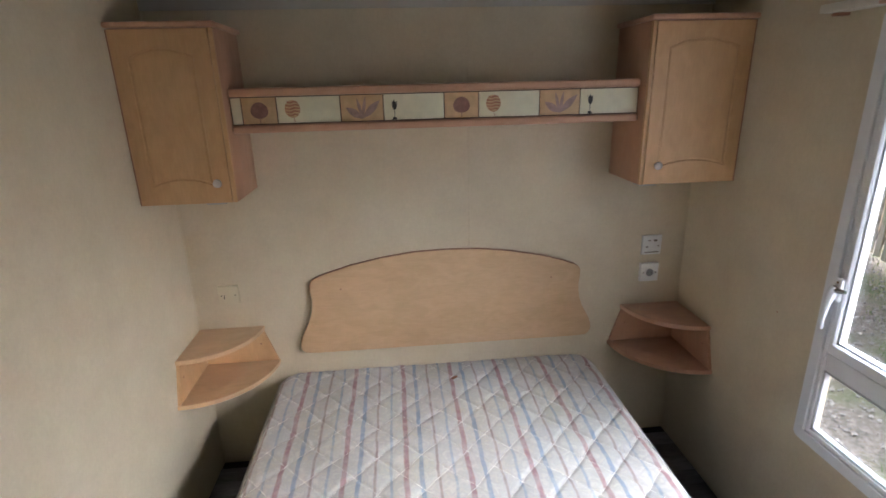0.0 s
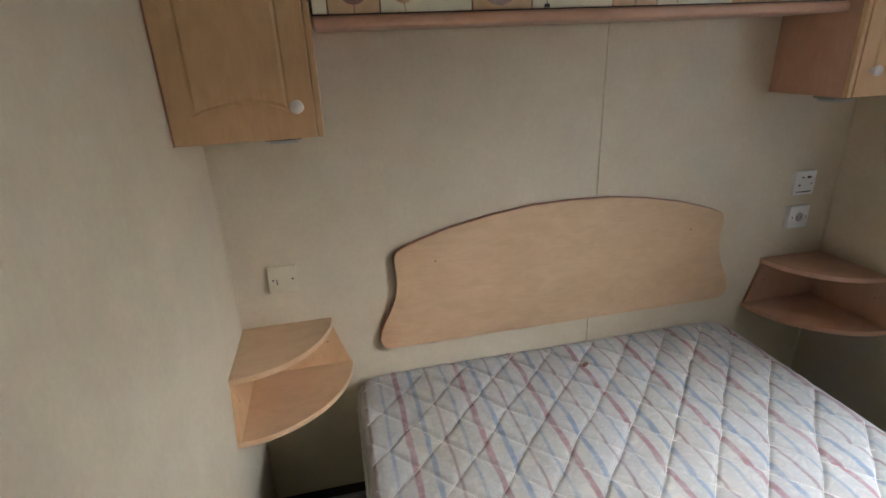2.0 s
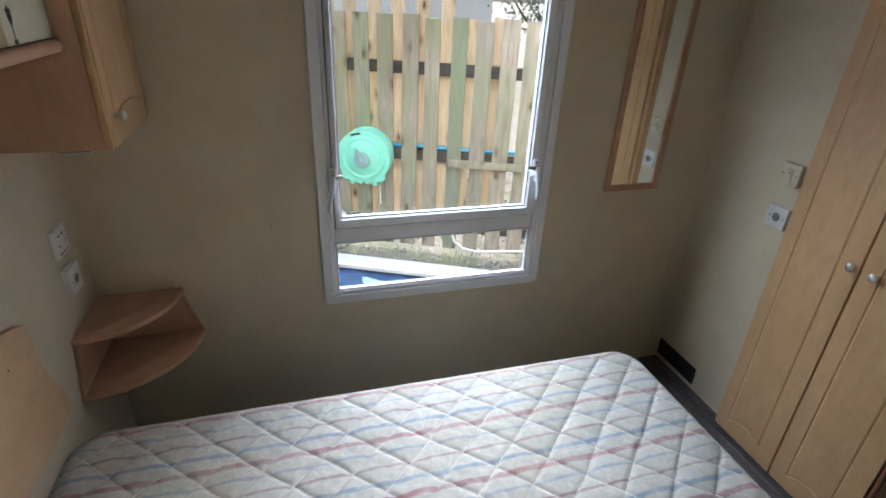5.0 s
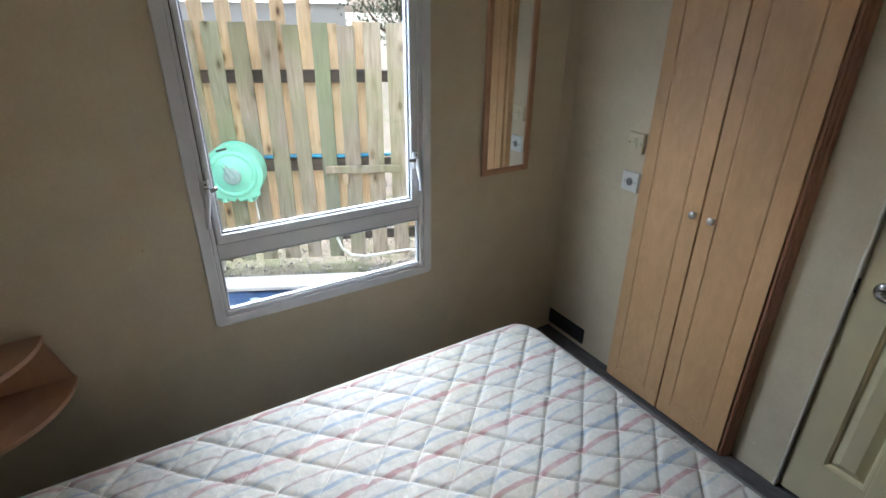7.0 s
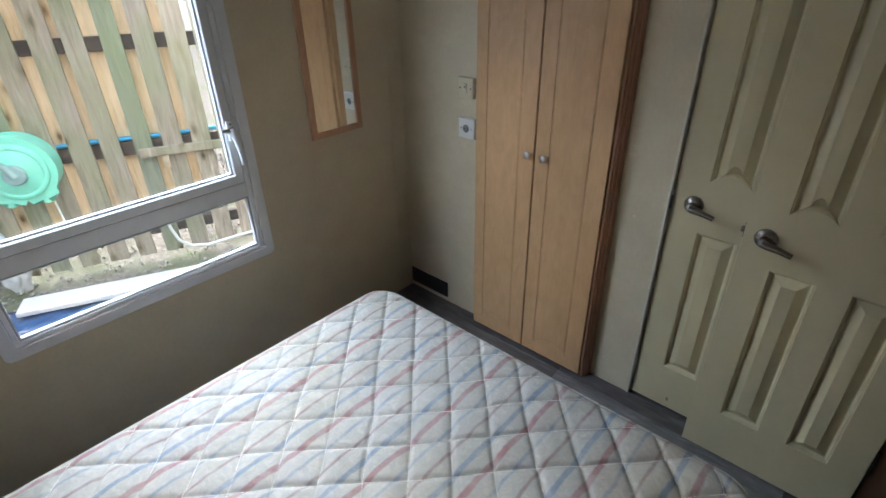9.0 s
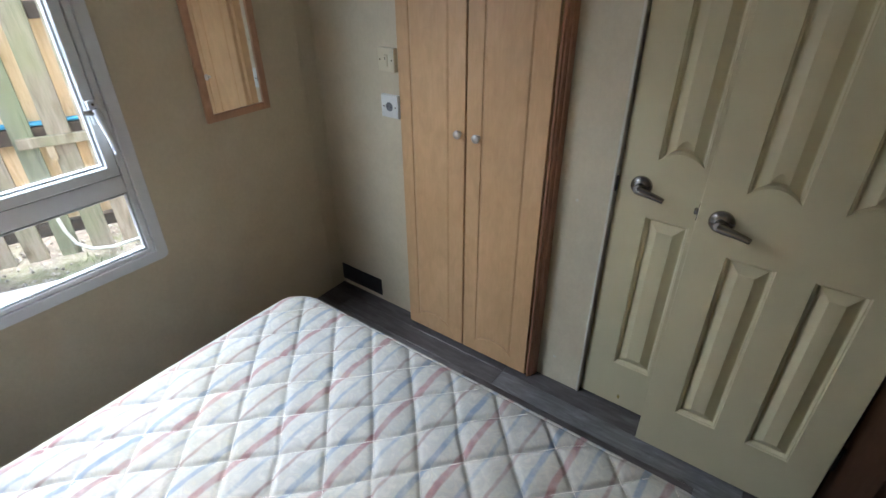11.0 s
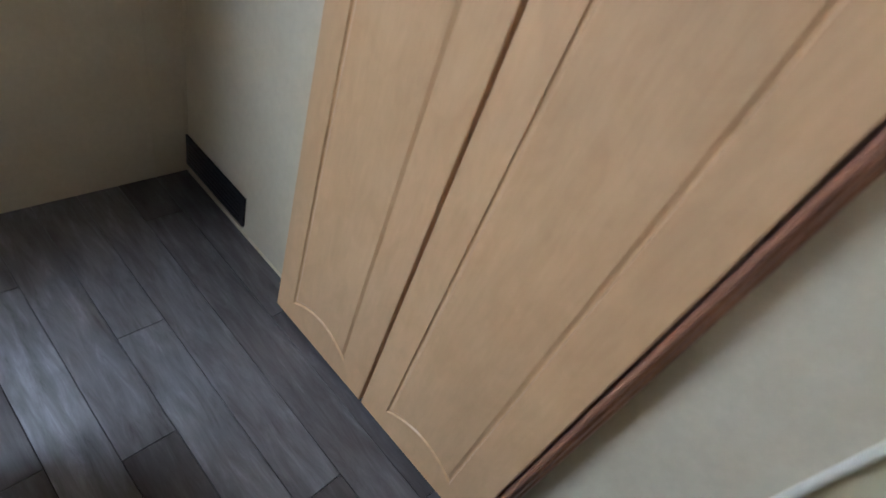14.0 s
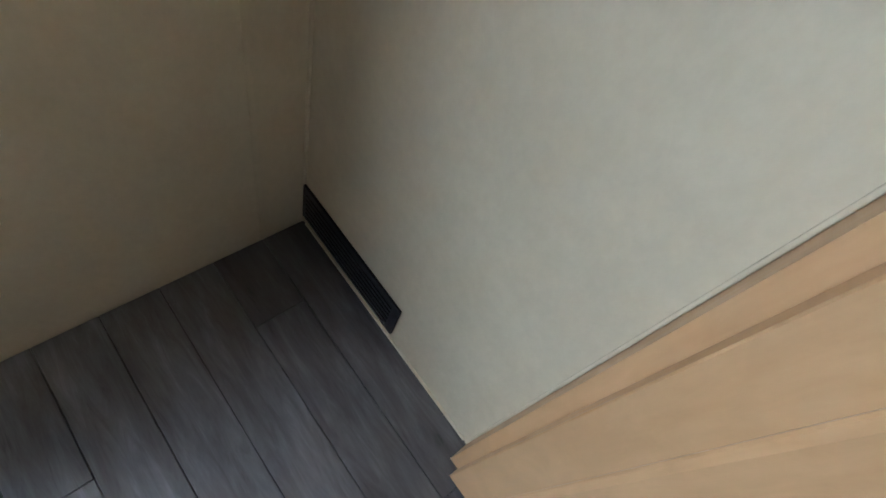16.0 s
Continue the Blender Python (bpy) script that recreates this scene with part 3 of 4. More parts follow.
door_2 = moulded_door("door_2", 0.120, 0.638, [(0.418, 0.541), (0.212, 0.331)], -2.495, "cream moulded panel door standing open against the wall", "structure")
lever_handle(door_2, facing("N", (0.576, -2.495, 0.923)))
part("latch", boxed(0.6381, 0.6415, -2.521, -2.501, 0.905, 0.955, bevel=0.001), STEEL, door_2, "metal latch plate")
part("latch_bolt", boxed(0.6415, 0.651, -2.517, -2.505, 0.920, 0.938, bevel=0.003), STEEL, door_2)
for z in (0.25, 1.0, 1.7):
    bm = lathe(bmesh.new(), [(0.007, 0), (0.007, 0.09)], Matrix.Translation((0.113, -2.508, z)), 12)
    part("hinge", bm, STEEL, door_2)
# the wall-side post that the open door hangs on
bm = bmesh.new()
box(bm, -T - 0.01, 0.012, OY0 - 0.004, OY0 + 0.02, 0.0, DZ, 0.003)
box(bm, -T - 0.01, 0.012, OY1 - 0.02, OY1 + 0.03, 0.0, DZ, 0.003)
box(bm, -T - 0.01, 0.012, OY0 + 0.021, OY1 - 0.021, DZ - 0.02, DZ + 0.03, 0.003)
structure("trim_doorway", bm, DARKWOOD, "dark wood door lining", "trim")
structure("trim_hanging_post", boxed(0.0, 0.112, S + 0.001, -2.511, 0.0, DZ, bevel=0.003), DARKWOOD, "dark wood post the open door hangs on", "trim")


# ---- wardrobe ----
def knob(parent, m, name="knob"):
    return part(name, lathe(bmesh.new(), [(0.0075, 0.0), (0.0065, 0.008), (0.008, 0.012), (0.0135, 0.015), (0.0155, 0.019), (0.0145, 0.024), (0.009, 0.0275), (0.0, 0.0285)], m, 20), KNOB, parent, "satin metal knob")


def wardrobe():
    w = thing("wardrobe", (1.43, S, 0.0), "beech laminate built-in wardrobe with two tall closed doors", "wardrobe")
    bm = bmesh.new()
    box(bm, 1.118, 1.138, S + 0.001, S + 0.038, 0.0, 2.04)
    box(bm, 1.728, 1.754, S + 0.001, S + 0.038, 0.0, 2.04)
    box(bm, 1.138, 1.728, S + 0.001, S + 0.038, 2.01, 2.04)
    box(bm, 1.138, 1.728, S + 0.001, S + 0.020, 0.0, 0.030)
    part("frame", bm, BEECH_V, w)
    part("back_panel", boxed(1.1385, 1.7275, S + 0.001, S + 0.006, 0.0305, 2.0095), BASE, w)
    for x0, x1, kx, gl, gr in ((1.4385, 1.736, 1.459, 0.053, 0.068), (1.121, 1.4315, 1.381, 0.061, 0.071)):
        m = facing("N", (0, -2.537, 0))
        pan = [(arched(-x1 + gl, -x0 - gr, 0.068, 1.88, 0.036, 0.036), GROOVE)]
        d = part("door", panelled(bmesh.new(), -x1, -x0, 0.012, 2.03, pan, m, 0.018), BEECH_V, w, "", 25)
        knob(d, facing("N", (kx, -2.537, 0.986)))
    # red-brown moulding beside the doors
    bm = bmesh.new()
    prof = [(1.1165, 0.001), (1.1165, 0.050), (1.1120, 0.0535), (1.1075, 0.0520), (1.1055, 0.0440), (1.1010, 0.0430), (1.0975, 0.0380), (1.0965, 0.0260), (1.0925, 0.0240), (1.0895, 0.0160), (1.0885, 0.001)]
    a = [bm.verts.new((x, S + d, 0.0)) for x, d in prof]
    c = [bm.verts.new((x, S + d, 2.04)) for x, d in prof]
    for k in range(len(prof)):
        j = (k + 1) % len(prof)
        bm.faces.new((a[k], a[j], c[j], c[k]))
    bm.faces.new(a)
    bm.faces.new(c)
    part("moulding", bm, REDWOOD, w, "red-brown wood moulding")


wardrobe()


# ---- mirror ----
def mirror():
    mi = thing("wall_mirror", (W, -2.18, 1.005), "tall narrow mirror in a pinkish wood frame", "mirror")
    y0, y1, z0, z1, f = -2.318, -2.045, 1.005, 1.90, 0.027
    for n, o in (("side", (y0, y0 + f, z0, z1)), ("side", (y1 - f, y1, z0, z1)), ("rail", (y0 + f, y1 - f, z0, z0 + f)), ("rail", (y0 + f, y1 - f, z1 - f, z1))):
        part(n, boxed(W - 0.018, W - 0.001, *o, bevel=0.003), PINK_V, mi)
    part("mirror_glass", boxed(W - 0.010, W - 0.004, y0 + f, y1 - f, z0 + f, z1 - f), MIRROR, mi, "silvered mirror glass", None)


mirror()


# ---- bed ----
def mattress():
    x0, x1, y0, y1 = 0.341, 1.806, -2.000, -0.006
    top = 0.486
    mt = thing("mattress", ((x0 + x1) / 2, (y0 + y1) / 2, 0.255), "bare quilted mattress with red and blue stripes on a low base", "mattress")
    px, py = 0.160, 0.169
    nx, ny = 330, 440
    R, edge = 0.105, 0.030

    def shape(f, g):
        x, y = x0 + (x1 - x0) * f, y0 + (y1 - y0) * g
        cx, cy = min(max(x, x0 + R), x1 - R), min(max(y, y0 + R), y1 - R)
        dx, dy = x - cx, y - cy
        if dx and dy:
            a, c = abs(dx), abs(dy)
            k = max(a, c) / math.hypot(a, c)
            x, y = cx + dx * k, cy + dy * k
            border = R - math.hypot(dx * k, dy * k)
        else:
            border = min(x - x0, x1 - x, y - y0, y1 - y)
        wob = 0.010 * noise.noise(Vector((x * 3, y * 3, 1))) + 0.004 * noise.noise(Vector((x * 11, y * 11, 3)))
        a = (x - 1.523 + wob) / px + (y + 1.583 + wob * 0.7) / py
        c = (x - 1.523 + wob) / px - (y + 1.583 - wob) / py
        sa, sc = abs(math.sin(math.pi * a)), abs(math.sin(math.pi * c))
        ha, hc = 1 - (1 - min(1, sa / 0.42)) ** 2.0, 1 - (1 - min(1, sc / 0.42)) ** 2.0
        puff = 0.55 * ha * hc + 0.45 * (sa * sc) ** 0.7
        z = top - 0.004 + 0.0130 * puff * min(1, border / 0.045) + 0.0035 * noise.noise(Vector((x * 2.2, y * 2.2, 5))) + puff * (0.0034 * noise.noise(Vector((x * 23, y * 19, 8))) + 0.0016 * noise.noise(Vector((x * 52, y * 44, 2))))
        if border < edge:
            z -= edge - math.sqrt(max(0, edge ** 2 - (edge - border) ** 2))
        return (x, y, z)

    verts = [shape(i / nx, j / ny) for j in range(ny + 1) for i in range(nx + 1)]
    faces = [(j * (nx + 1) + i, j * (nx + 1) + i + 1, (j + 1) * (nx + 1) + i + 1, (j + 1) * (nx + 1) + i) for j in range(ny) for i in range(nx)]
    me = bpy.data.meshes.new("quilted_top")
    me.from_pydata(verts, [], faces)
    me.materials.append(TICK)
    for p in me.polygons:
        p.use_smooth = True
    ob = new("quilted_top", me)
    ob.parent, ob.matrix_parent_inverse = mt, Matrix.Translation(Vector(mt["spot"])).inverted()
    ob["label"] = "striped diamond-quilted top"
    rim = [verts[i] for i in range(nx + 1)] + [verts[j * (nx + 1) + nx] for j in range(1, ny + 1)]
    rim += [verts[ny * (nx + 1) + i] for i in range(nx - 1, -1, -1)] + [verts[j * (nx + 1)] for j in range(ny - 1, 0, -1)]
    mid = Vector(((x0 + x1) / 2, (y0 + y1) / 2, 0))
    bm = bmesh.new()
    rings = []
    for h, o in ((top - edge, 0.0), (0.41, 0.006), (0.35, 0.009), (0.29, 0.006), (0.260, -0.006)):
        ring = []
        for x, y, z in rim:
            sx = 1 if x > mid.x else -1
            sy = 1 if y > mid.y else -1
            ox = o * sx if abs(x - mid.x) > (x1 - x0) / 2 - R else 0
            oy = o * sy if abs(y - mid.y) > (y1 - y0) / 2 - R and sy < 0 else 0
            ring.append(bm.verts.new((x + ox, y + oy, min(z, h) if h == top - edge else h)))
        rings.append(ring)
    for a, c in zip(rings, rings[1:]):
        for k in range(len(a)):
            bm.faces.new((a[k], a[(k + 1) % len(a)], c[(k + 1) % len(a)], c[k]))
    bm.faces.new(rings[-1])
    part("side_border", bm, TICK, mt)
    for z, nm in ((top - edge + 0.006, "piping"), (0.270, "piping")):
        loop = [(x, y, z) for x, y, _ in rim[::3]]
        loop.append(loop[0])
        loop.append(loop[1])
        part(nm, tube(bmesh.new(), loop, 0.0068, 8, False), TICK, mt, "rolled striped edge tape")
    # quilting thread along the seams
    bm = bmesh.new()
    for sign in (1, -1):
        for k in range(-22, 24):
            run = []
            x = x0 + 0.02
            while x < x1 - 0.02:
                y = -1.0
                for _ in range(4):
                    w = 0.010 * noise.noise(Vector((x * 3, y * 3, 1))) + 0.004 * noise.noise(Vector((x * 11, y * 11, 3)))
                    u = (x - 1.523 + w) / px
                    y = py * (k - u) - 1.583 - 0.7 * w if sign > 0 else py * (u - k) - 1.583 + w
                inside = y0 + 0.02 < y < y1 - 0.02
                corner = max(0, x0 + R - x, x - x1 + R) + max(0, y0 + R - y, y - y1 + R) > R
                if inside and not corner:
                    run.append(Vector(shape((x - x0) / (x1 - x0), (y - y0) / (y1 - y0))) + Vector((0, 0, 0.0010)))
                elif len(run) > 2:
                    tube(bm, run, 0.0010, 5)
                    run = []
                else:
                    run = []
                x += 0.012
            if len(run) > 2:
                tube(bm, run, 0.0010, 5)
    part("stitching", bm, THREAD, mt, "grey-brown quilting thread")
    part("stain", lathe(bmesh.new(), [(0.014, 0.0), (0.013, 0.0035), (0.004, 0.0045)], Matrix.Translation((1.133, -0.178, top + 0.008)) @ Matrix.Rotation(0.6, 4, 'Z') @ Matrix.Diagonal((1.25, 0.55, 1, 1)), 14), BROWNMARK, mt, "small brown stain")


mattress()
base = thing("bed_base", (1.105, -1.0, 0.0), "dark low bed base under the mattress", "bed base")
part("box", boxed(0.42, 1.755, -1.93, -0.03, 0.02, 0.225, bevel=0.01), BASE, base)
part("platform", boxed(0.39, 1.780, -1.965, -0.02, 0.226, 0.2595, bevel=0.006), BASE, base)


def headboard():
    """Curved top between two shoulders, waisted sides, rounded lower corners; alike on both sides."""
    cx = 1.128
    half = [(0.0, 0.943), (0.14, 0.939), (0.28, 0.921), (0.42, 0.892), (0.52, 0.862), (0.575, 0.842), (0.595, 0.829), (0.604, 0.811), (0.603, 0.780), (0.598, 0.745), (0.599, 0.705), (0.607, 0.665), (0.624, 0.625), (0.648, 0.580), (0.664, 0.545), (0.669, 0.515), (0.664, 0.492), (0.648, 0.478), (0.60, 0.474)]
    half = [(x * 1.027, 0.580 + (z - 0.474)) for x, z in half]
    pts = [(cx - x, z) for x, z in half[::-1]] + [(cx + x, z) for x, z in half[1:]]
    hb = thing("headboard", (cx, 0, 0.580), "curved beech laminate headboard screwed to the wall", "headboard")
    part("panel", prism(bmesh.new(), pts, facing("S", (0, -0.020, 0)), 0.0185, 0.002), BEECH_X, hb)
    part("edge_band", prism(bmesh.new(), inset_outline(pts, 0.0012), facing("S", (0, -0.0175, 0)), 0.0168), REDWOOD, hb, "brown edge band")
    for x in (0.645, 1.610):
        part("screw", lathe(bmesh.new(), [(0.004, 0.0), (0.0035, 0.0015)], facing("S", (x, -0.020, 0.890)), 10), REDWOOD, hb)


headboard()


# ---- corner shelves ----
def corner_shelf(x, s, z_top, z_low, label):
    """Two rounded boards and two side boards in a corner; s is +1 at the west wall and -1 at the east wall."""
    sh = thing("corner_shelf", (x, 0, z_low), label, "corner shelf", "corner shelves beside the bed")
    rt, rl, th = 0.286, 0.338, 0.018

    def board(r, z, inner):
        pts = [(inner, inner)] + [(max(inner, r * math.cos(t)), max(inner, r * math.sin(t))) for t in [radians(90 * k / 18) for k in range(19)]]
        bm = bmesh.new()
        prism(bm, pts, Matrix(((s, 0, 0, x), (0, -1, 0, 0), (0, 0, 1, z), (0, 0, 0, 1))), th, 0.003)
        return bm

    part("top_board", board(rt, z_top, 0.001), BEECH_X if s > 0 else PINK_X, sh)
    part("lower_board", board(rl, z_low + th, 0.001), BEECH_X if s > 0 else PINK_X, sh)
    for along_x in (True, False):
        pts = [(0.0135, z_low + th + 0.0005), (rl - 0.006, z_low + th + 0.0005), (rt - 0.006, z_top - th - 0.0005), (0.0135, z_top - th - 0.0005)]
        m = Matrix(((s, 0, 0, x), (0, 0, 1, -0.001), (0, 1, 0, 0), (0, 0, 0, 1))) if along_x else Matrix(((0, 0, -s, x + s * 0.001), (-1, 0, 0, 0), (0, 1, 0, 0), (0, 0, 0, 1)))
        bm = bmesh.new()
        prism(bm, pts, m, 0.012, 0.0)
        sb = part("side_board", bm, PINK_V if s < 0 else BEECH_V, sh)
        px, py = (x + s * 0.262, -0.0132) if along_x else (x + s * 0.0132, -0.262)
        d = Matrix.Rotation(radians(90), 4, 'X') if along_x else Matrix.Rotation(radians(90 * s), 4, 'Y')
        part("screw", lathe(bmesh.new(), [(0.004, 0.0), (0.0035, 0.001)], Matrix.Translation((px, py, (z_top + z_low) / 2 + 0.01)) @ d, 10), REDWOOD, sb)


corner_shelf(0.0, 1, 0.727, 0.536, "two-tier beech corner shelf with rounded front")
corner_shelf(W, -1, 0.722, 0.517, "two-tier pinkish beech corner shelf with rounded front")


# ---- wall cabinets ----
def wall_cabinet(x0, x1, knob_x, label):
    z0, z1 = 1.362, 1.952
    c = thing("wall_cabinet", ((x0 + x1) / 2, 0, z0), label, "wall cabinet", "cabinets over the bed")
    bm = bmesh.new()
    for a, b2 in ((x0, x0 + 0.016), (x1 - 0.016, x1)):
        box(bm, a, b2, -0.274, -0.0005, z0, z1, 0.001)
    box(bm, x0 + 0.0162, x1 - 0.0162, -0.270, -0.0005, z0 + 0.012, z0 + 0.028)
    box(bm, x0 + 0.0162, x1 - 0.0162, -0.270, -0.0005, z1 - 0.016, z1)
    part("body", bm, PINK_V, c, "pinkish laminate carcass")
    m = facing("S", (0, -0.293, 0))
    inner = 1 if x0 < 1 else -1
    d0, d1 = (x0 + 0.004, x1 - 0.016) if inner > 0 else (x0 + 0.016, x1 - 0.004)
    pan = [(arched(d0 + 0.048, d1 - 0.055 if inner > 0 else d1 - 0.048, 1.426, 1.862, 0.024, 0.030), GROOVE)]
    d = part("door", panelled(bmesh.new(), d0, d1, z0 + 0.001, z1 - 0.003, pan, m, 0.018), BEECH_V, c, "beech door with arched routed panel", 25)
    b0, b1 = (d0 - 0.0038, d0 - 0.0003) if inner > 0 else (d1 + 0.0003, d1 + 0.0038)
    part("edge_band", boxed(b0, b1, -0.2925, -0.2750, z0 + 0.001, z1 - 0.003), REDWOOD, d, "dark red-brown edge band")
    knob(d, facing("S", (knob_x, -0.293, 1.437)))
    e0, e1 = (d1 + 0.002, x1) if inner > 0 else (x0, d0 - 0.002)
    part("edge_strip", boxed(e0, e1, -0.290, -0.2745, z0, z1, bevel=0.002), BEECH_V, c)
    part("cornice", boxed(x0 + (0.001 if inner > 0 else -0.014), x1 + (0.014 if inner > 0 else -0.001), -0.312, -0.0005, z1 + 0.0005, z1 + 0.0185, bevel=0.006, seg=3), PINK_X, c)
    lx = x1 - 0.100 if inner > 0 else x0 + 0.018
    lx += 0.055 if inner < 0 else 0.0
    lamp = thing("cabinet_lamp", (lx, -0.2, z0), "small chrome reading lamp with a thin cable under the cabinet", "lamp", "lamps under the cabinets")
    part("housing", boxed(lx - 0.046, lx + 0.046, -0.228, -0.150, z0 - 0.012, z0 + 0.0115, bevel=0.005), CHROME, lamp)
    part("lens", boxed(lx - 0.036, lx + 0.036, -0.220, -0.158, z0 - 0.021, z0 - 0.0122, bevel=0.004), LAMPGLASS, lamp)
    wire = [(lx - inner * 0.056, -0.19, z0 - 0.004), (lx - inner * 0.075, -0.20, z0 - 0.010), (lx - inner * 0.09, -0.22, z0 - 0.006), (lx - inner * 0.10, -0.24, z0 + 0.008)]
    part("cable", tube(bmesh.new(), [Vector(p) for p in wire], 0.0018, 6), PIT, lamp, "thin dark cable")


wall_cabinet(0.002, 0.338, 0.285, "beech wall cabinet with closed arched door and cornice")
wall_cabinet(1.858, 2.246, 1.918, "beech wall cabinet with closed arched door by the window wall")


# ---- shelf with tile frieze between the cabinets ----
def frieze_shelf():
    s0, s1, fy = 0.3420, 1.8560, -0.222
    sh = thing("frieze_shelf", (1.114, 0, 1.603), "pinkish shelf over the bed with a printed tile frieze", "shelf")
    part("top_board", boxed(s0, s1, -0.240, -0.0005, 1.728, 1.757, bevel=0.010, seg=4), PINK_X, sh)
    part("bottom_board", boxed(s0, s1, -0.240, -0.0005, 1.601, 1.629, bevel=0.010, seg=4), PINK_X, sh)
    part("frieze_back", boxed(s0, s1, fy + 0.001, fy + 0.013, 1.630, 1.727), LINE, sh)
    cuts = [0.343, 0.380, 0.503, 0.730, 0.886, 1.110, 1.239, 1.471, 1.627, 1.855]
    kinds = ["blank", "tree", "stripe", "leaves", "tulip", "tree", "stripe", "leaves", "tulip"]
    m = facing("S", (0, fy - 0.0035, 0))

    def ellipse(cu, cv, a, b2, n=18):
        return [(cu + a * math.cos(2 * math.pi * k / n), cv + b2 * math.sin(2 * math.pi * k / n)) for k in range(n)]

    def flat(tile, name, pts, mat, lift=0.0008):
        part(name, prism(bmesh.new(), pts, m @ Matrix.Translation((0, 0, lift)), lift + 0.0004), mat, tile)

    for a, b2, kd in zip(cuts, cuts[1:], kinds):
        tan = kd in ("tree", "leaves")
        u0, u1, v0, v1 = a + 0.002, b2 - 0.002, 1.633, 1.724
        tile = part("tile", prism(bmesh.new(), [(u0, v0), (u1, v0), (u1, v1), (u0, v1)], m, 0.004, 0.0006), TILE_TAN if tan else TILE_CREAM, sh, "printed tile")
        c = (a + b2) / 2
        if kd == "tree":
            flat(tile, "motif", [(c + 0.031 * math.cos(t) * (1 - 0.12 * math.sin(t)), 1.68 + 0.029 * math.sin(t)) for t in [2 * math.pi * k / 20 for k in range(20)]], PLUM)
            flat(tile, "stem", [(c - 0.0015, 1.635), (c + 0.0015, 1.635), (c + 0.001, 1.652), (c - 0.001, 1.652)], PLUM)
        elif kd == "stripe":
            cu = a + 0.056
            flat(tile, "motif_ground", ellipse(cu, 1.682, 0.028, 0.031), TILE_TAN, 0.0005)
            for k in range(5):
                v = 1.66 + k * 0.011
                hw = 0.027 * math.sqrt(max(0.05, 1 - ((v - 1.682) / 0.030) ** 2))
                flat(tile, "motif", [(cu - hw, v - 0.0005), (cu - hw * 0.3, v - 0.004), (cu + hw * 0.4, v + 0.001), (cu + hw, v - 0.002), (cu + hw, v + 0.004), (cu + hw * 0.3, v + 0.007), (cu - hw * 0.4, v + 0.002), (cu - hw, v + 0.006)], RUST)
            flat(tile, "stem", [(cu + 0.004, 1.635), (cu + 0.006, 1.635), (cu + 0.002, 1.656), (cu, 1.656)], RUST)
        elif kd == "leaves":
            for sgn, ln, tilt in ((1, 0.080, 44), (-1, 0.062, 145), (1, 0.068, 80), (-1, 0.066, 104)):
                t = radians(tilt)
                d, q = Vector((math.cos(t), math.sin(t))), Vector((-math.sin(t), math.cos(t)))
                wd = 0.013 if tilt in (44, 145) else 0.006
                p0 = Vector((c, 1.641))
                pts = [p0 + d * (ln * f * 1.15) + q * (wd * math.sin(math.pi * f) * e) for f, e in [(k / 6, -1) for k in range(7)] + [(k / 6, 1) for k in range(5, 0, -1)]]
                flat(tile, "motif", [tuple(p) for p in pts], MAUVE)
        elif kd == "tulip":
            cu = a + 0.040
            flat(tile, "motif", [(cu - 0.003, 1.67), (cu + 0.004, 1.67), (cu + 0.010, 1.683), (cu + 0.009, 1.7), (cu + 0.004, 1.696), (cu, 1.706), (cu - 0.005, 1.696), (cu - 0.009, 1.7), (cu - 0.008, 1.681)], BLACK)
            flat(tile, "stem", [(cu - 0.001, 1.644), (cu + 0.001, 1.644), (cu + 0.001, 1.67), (cu - 0.001, 1.67)], BLACK)
            flat(tile, "stem", [(cu - 0.008, 1.634), (cu + 0.008, 1.634), (cu + 0.006, 1.643), (cu - 0.006, 1.643)], BLACK)


frieze_shelf()


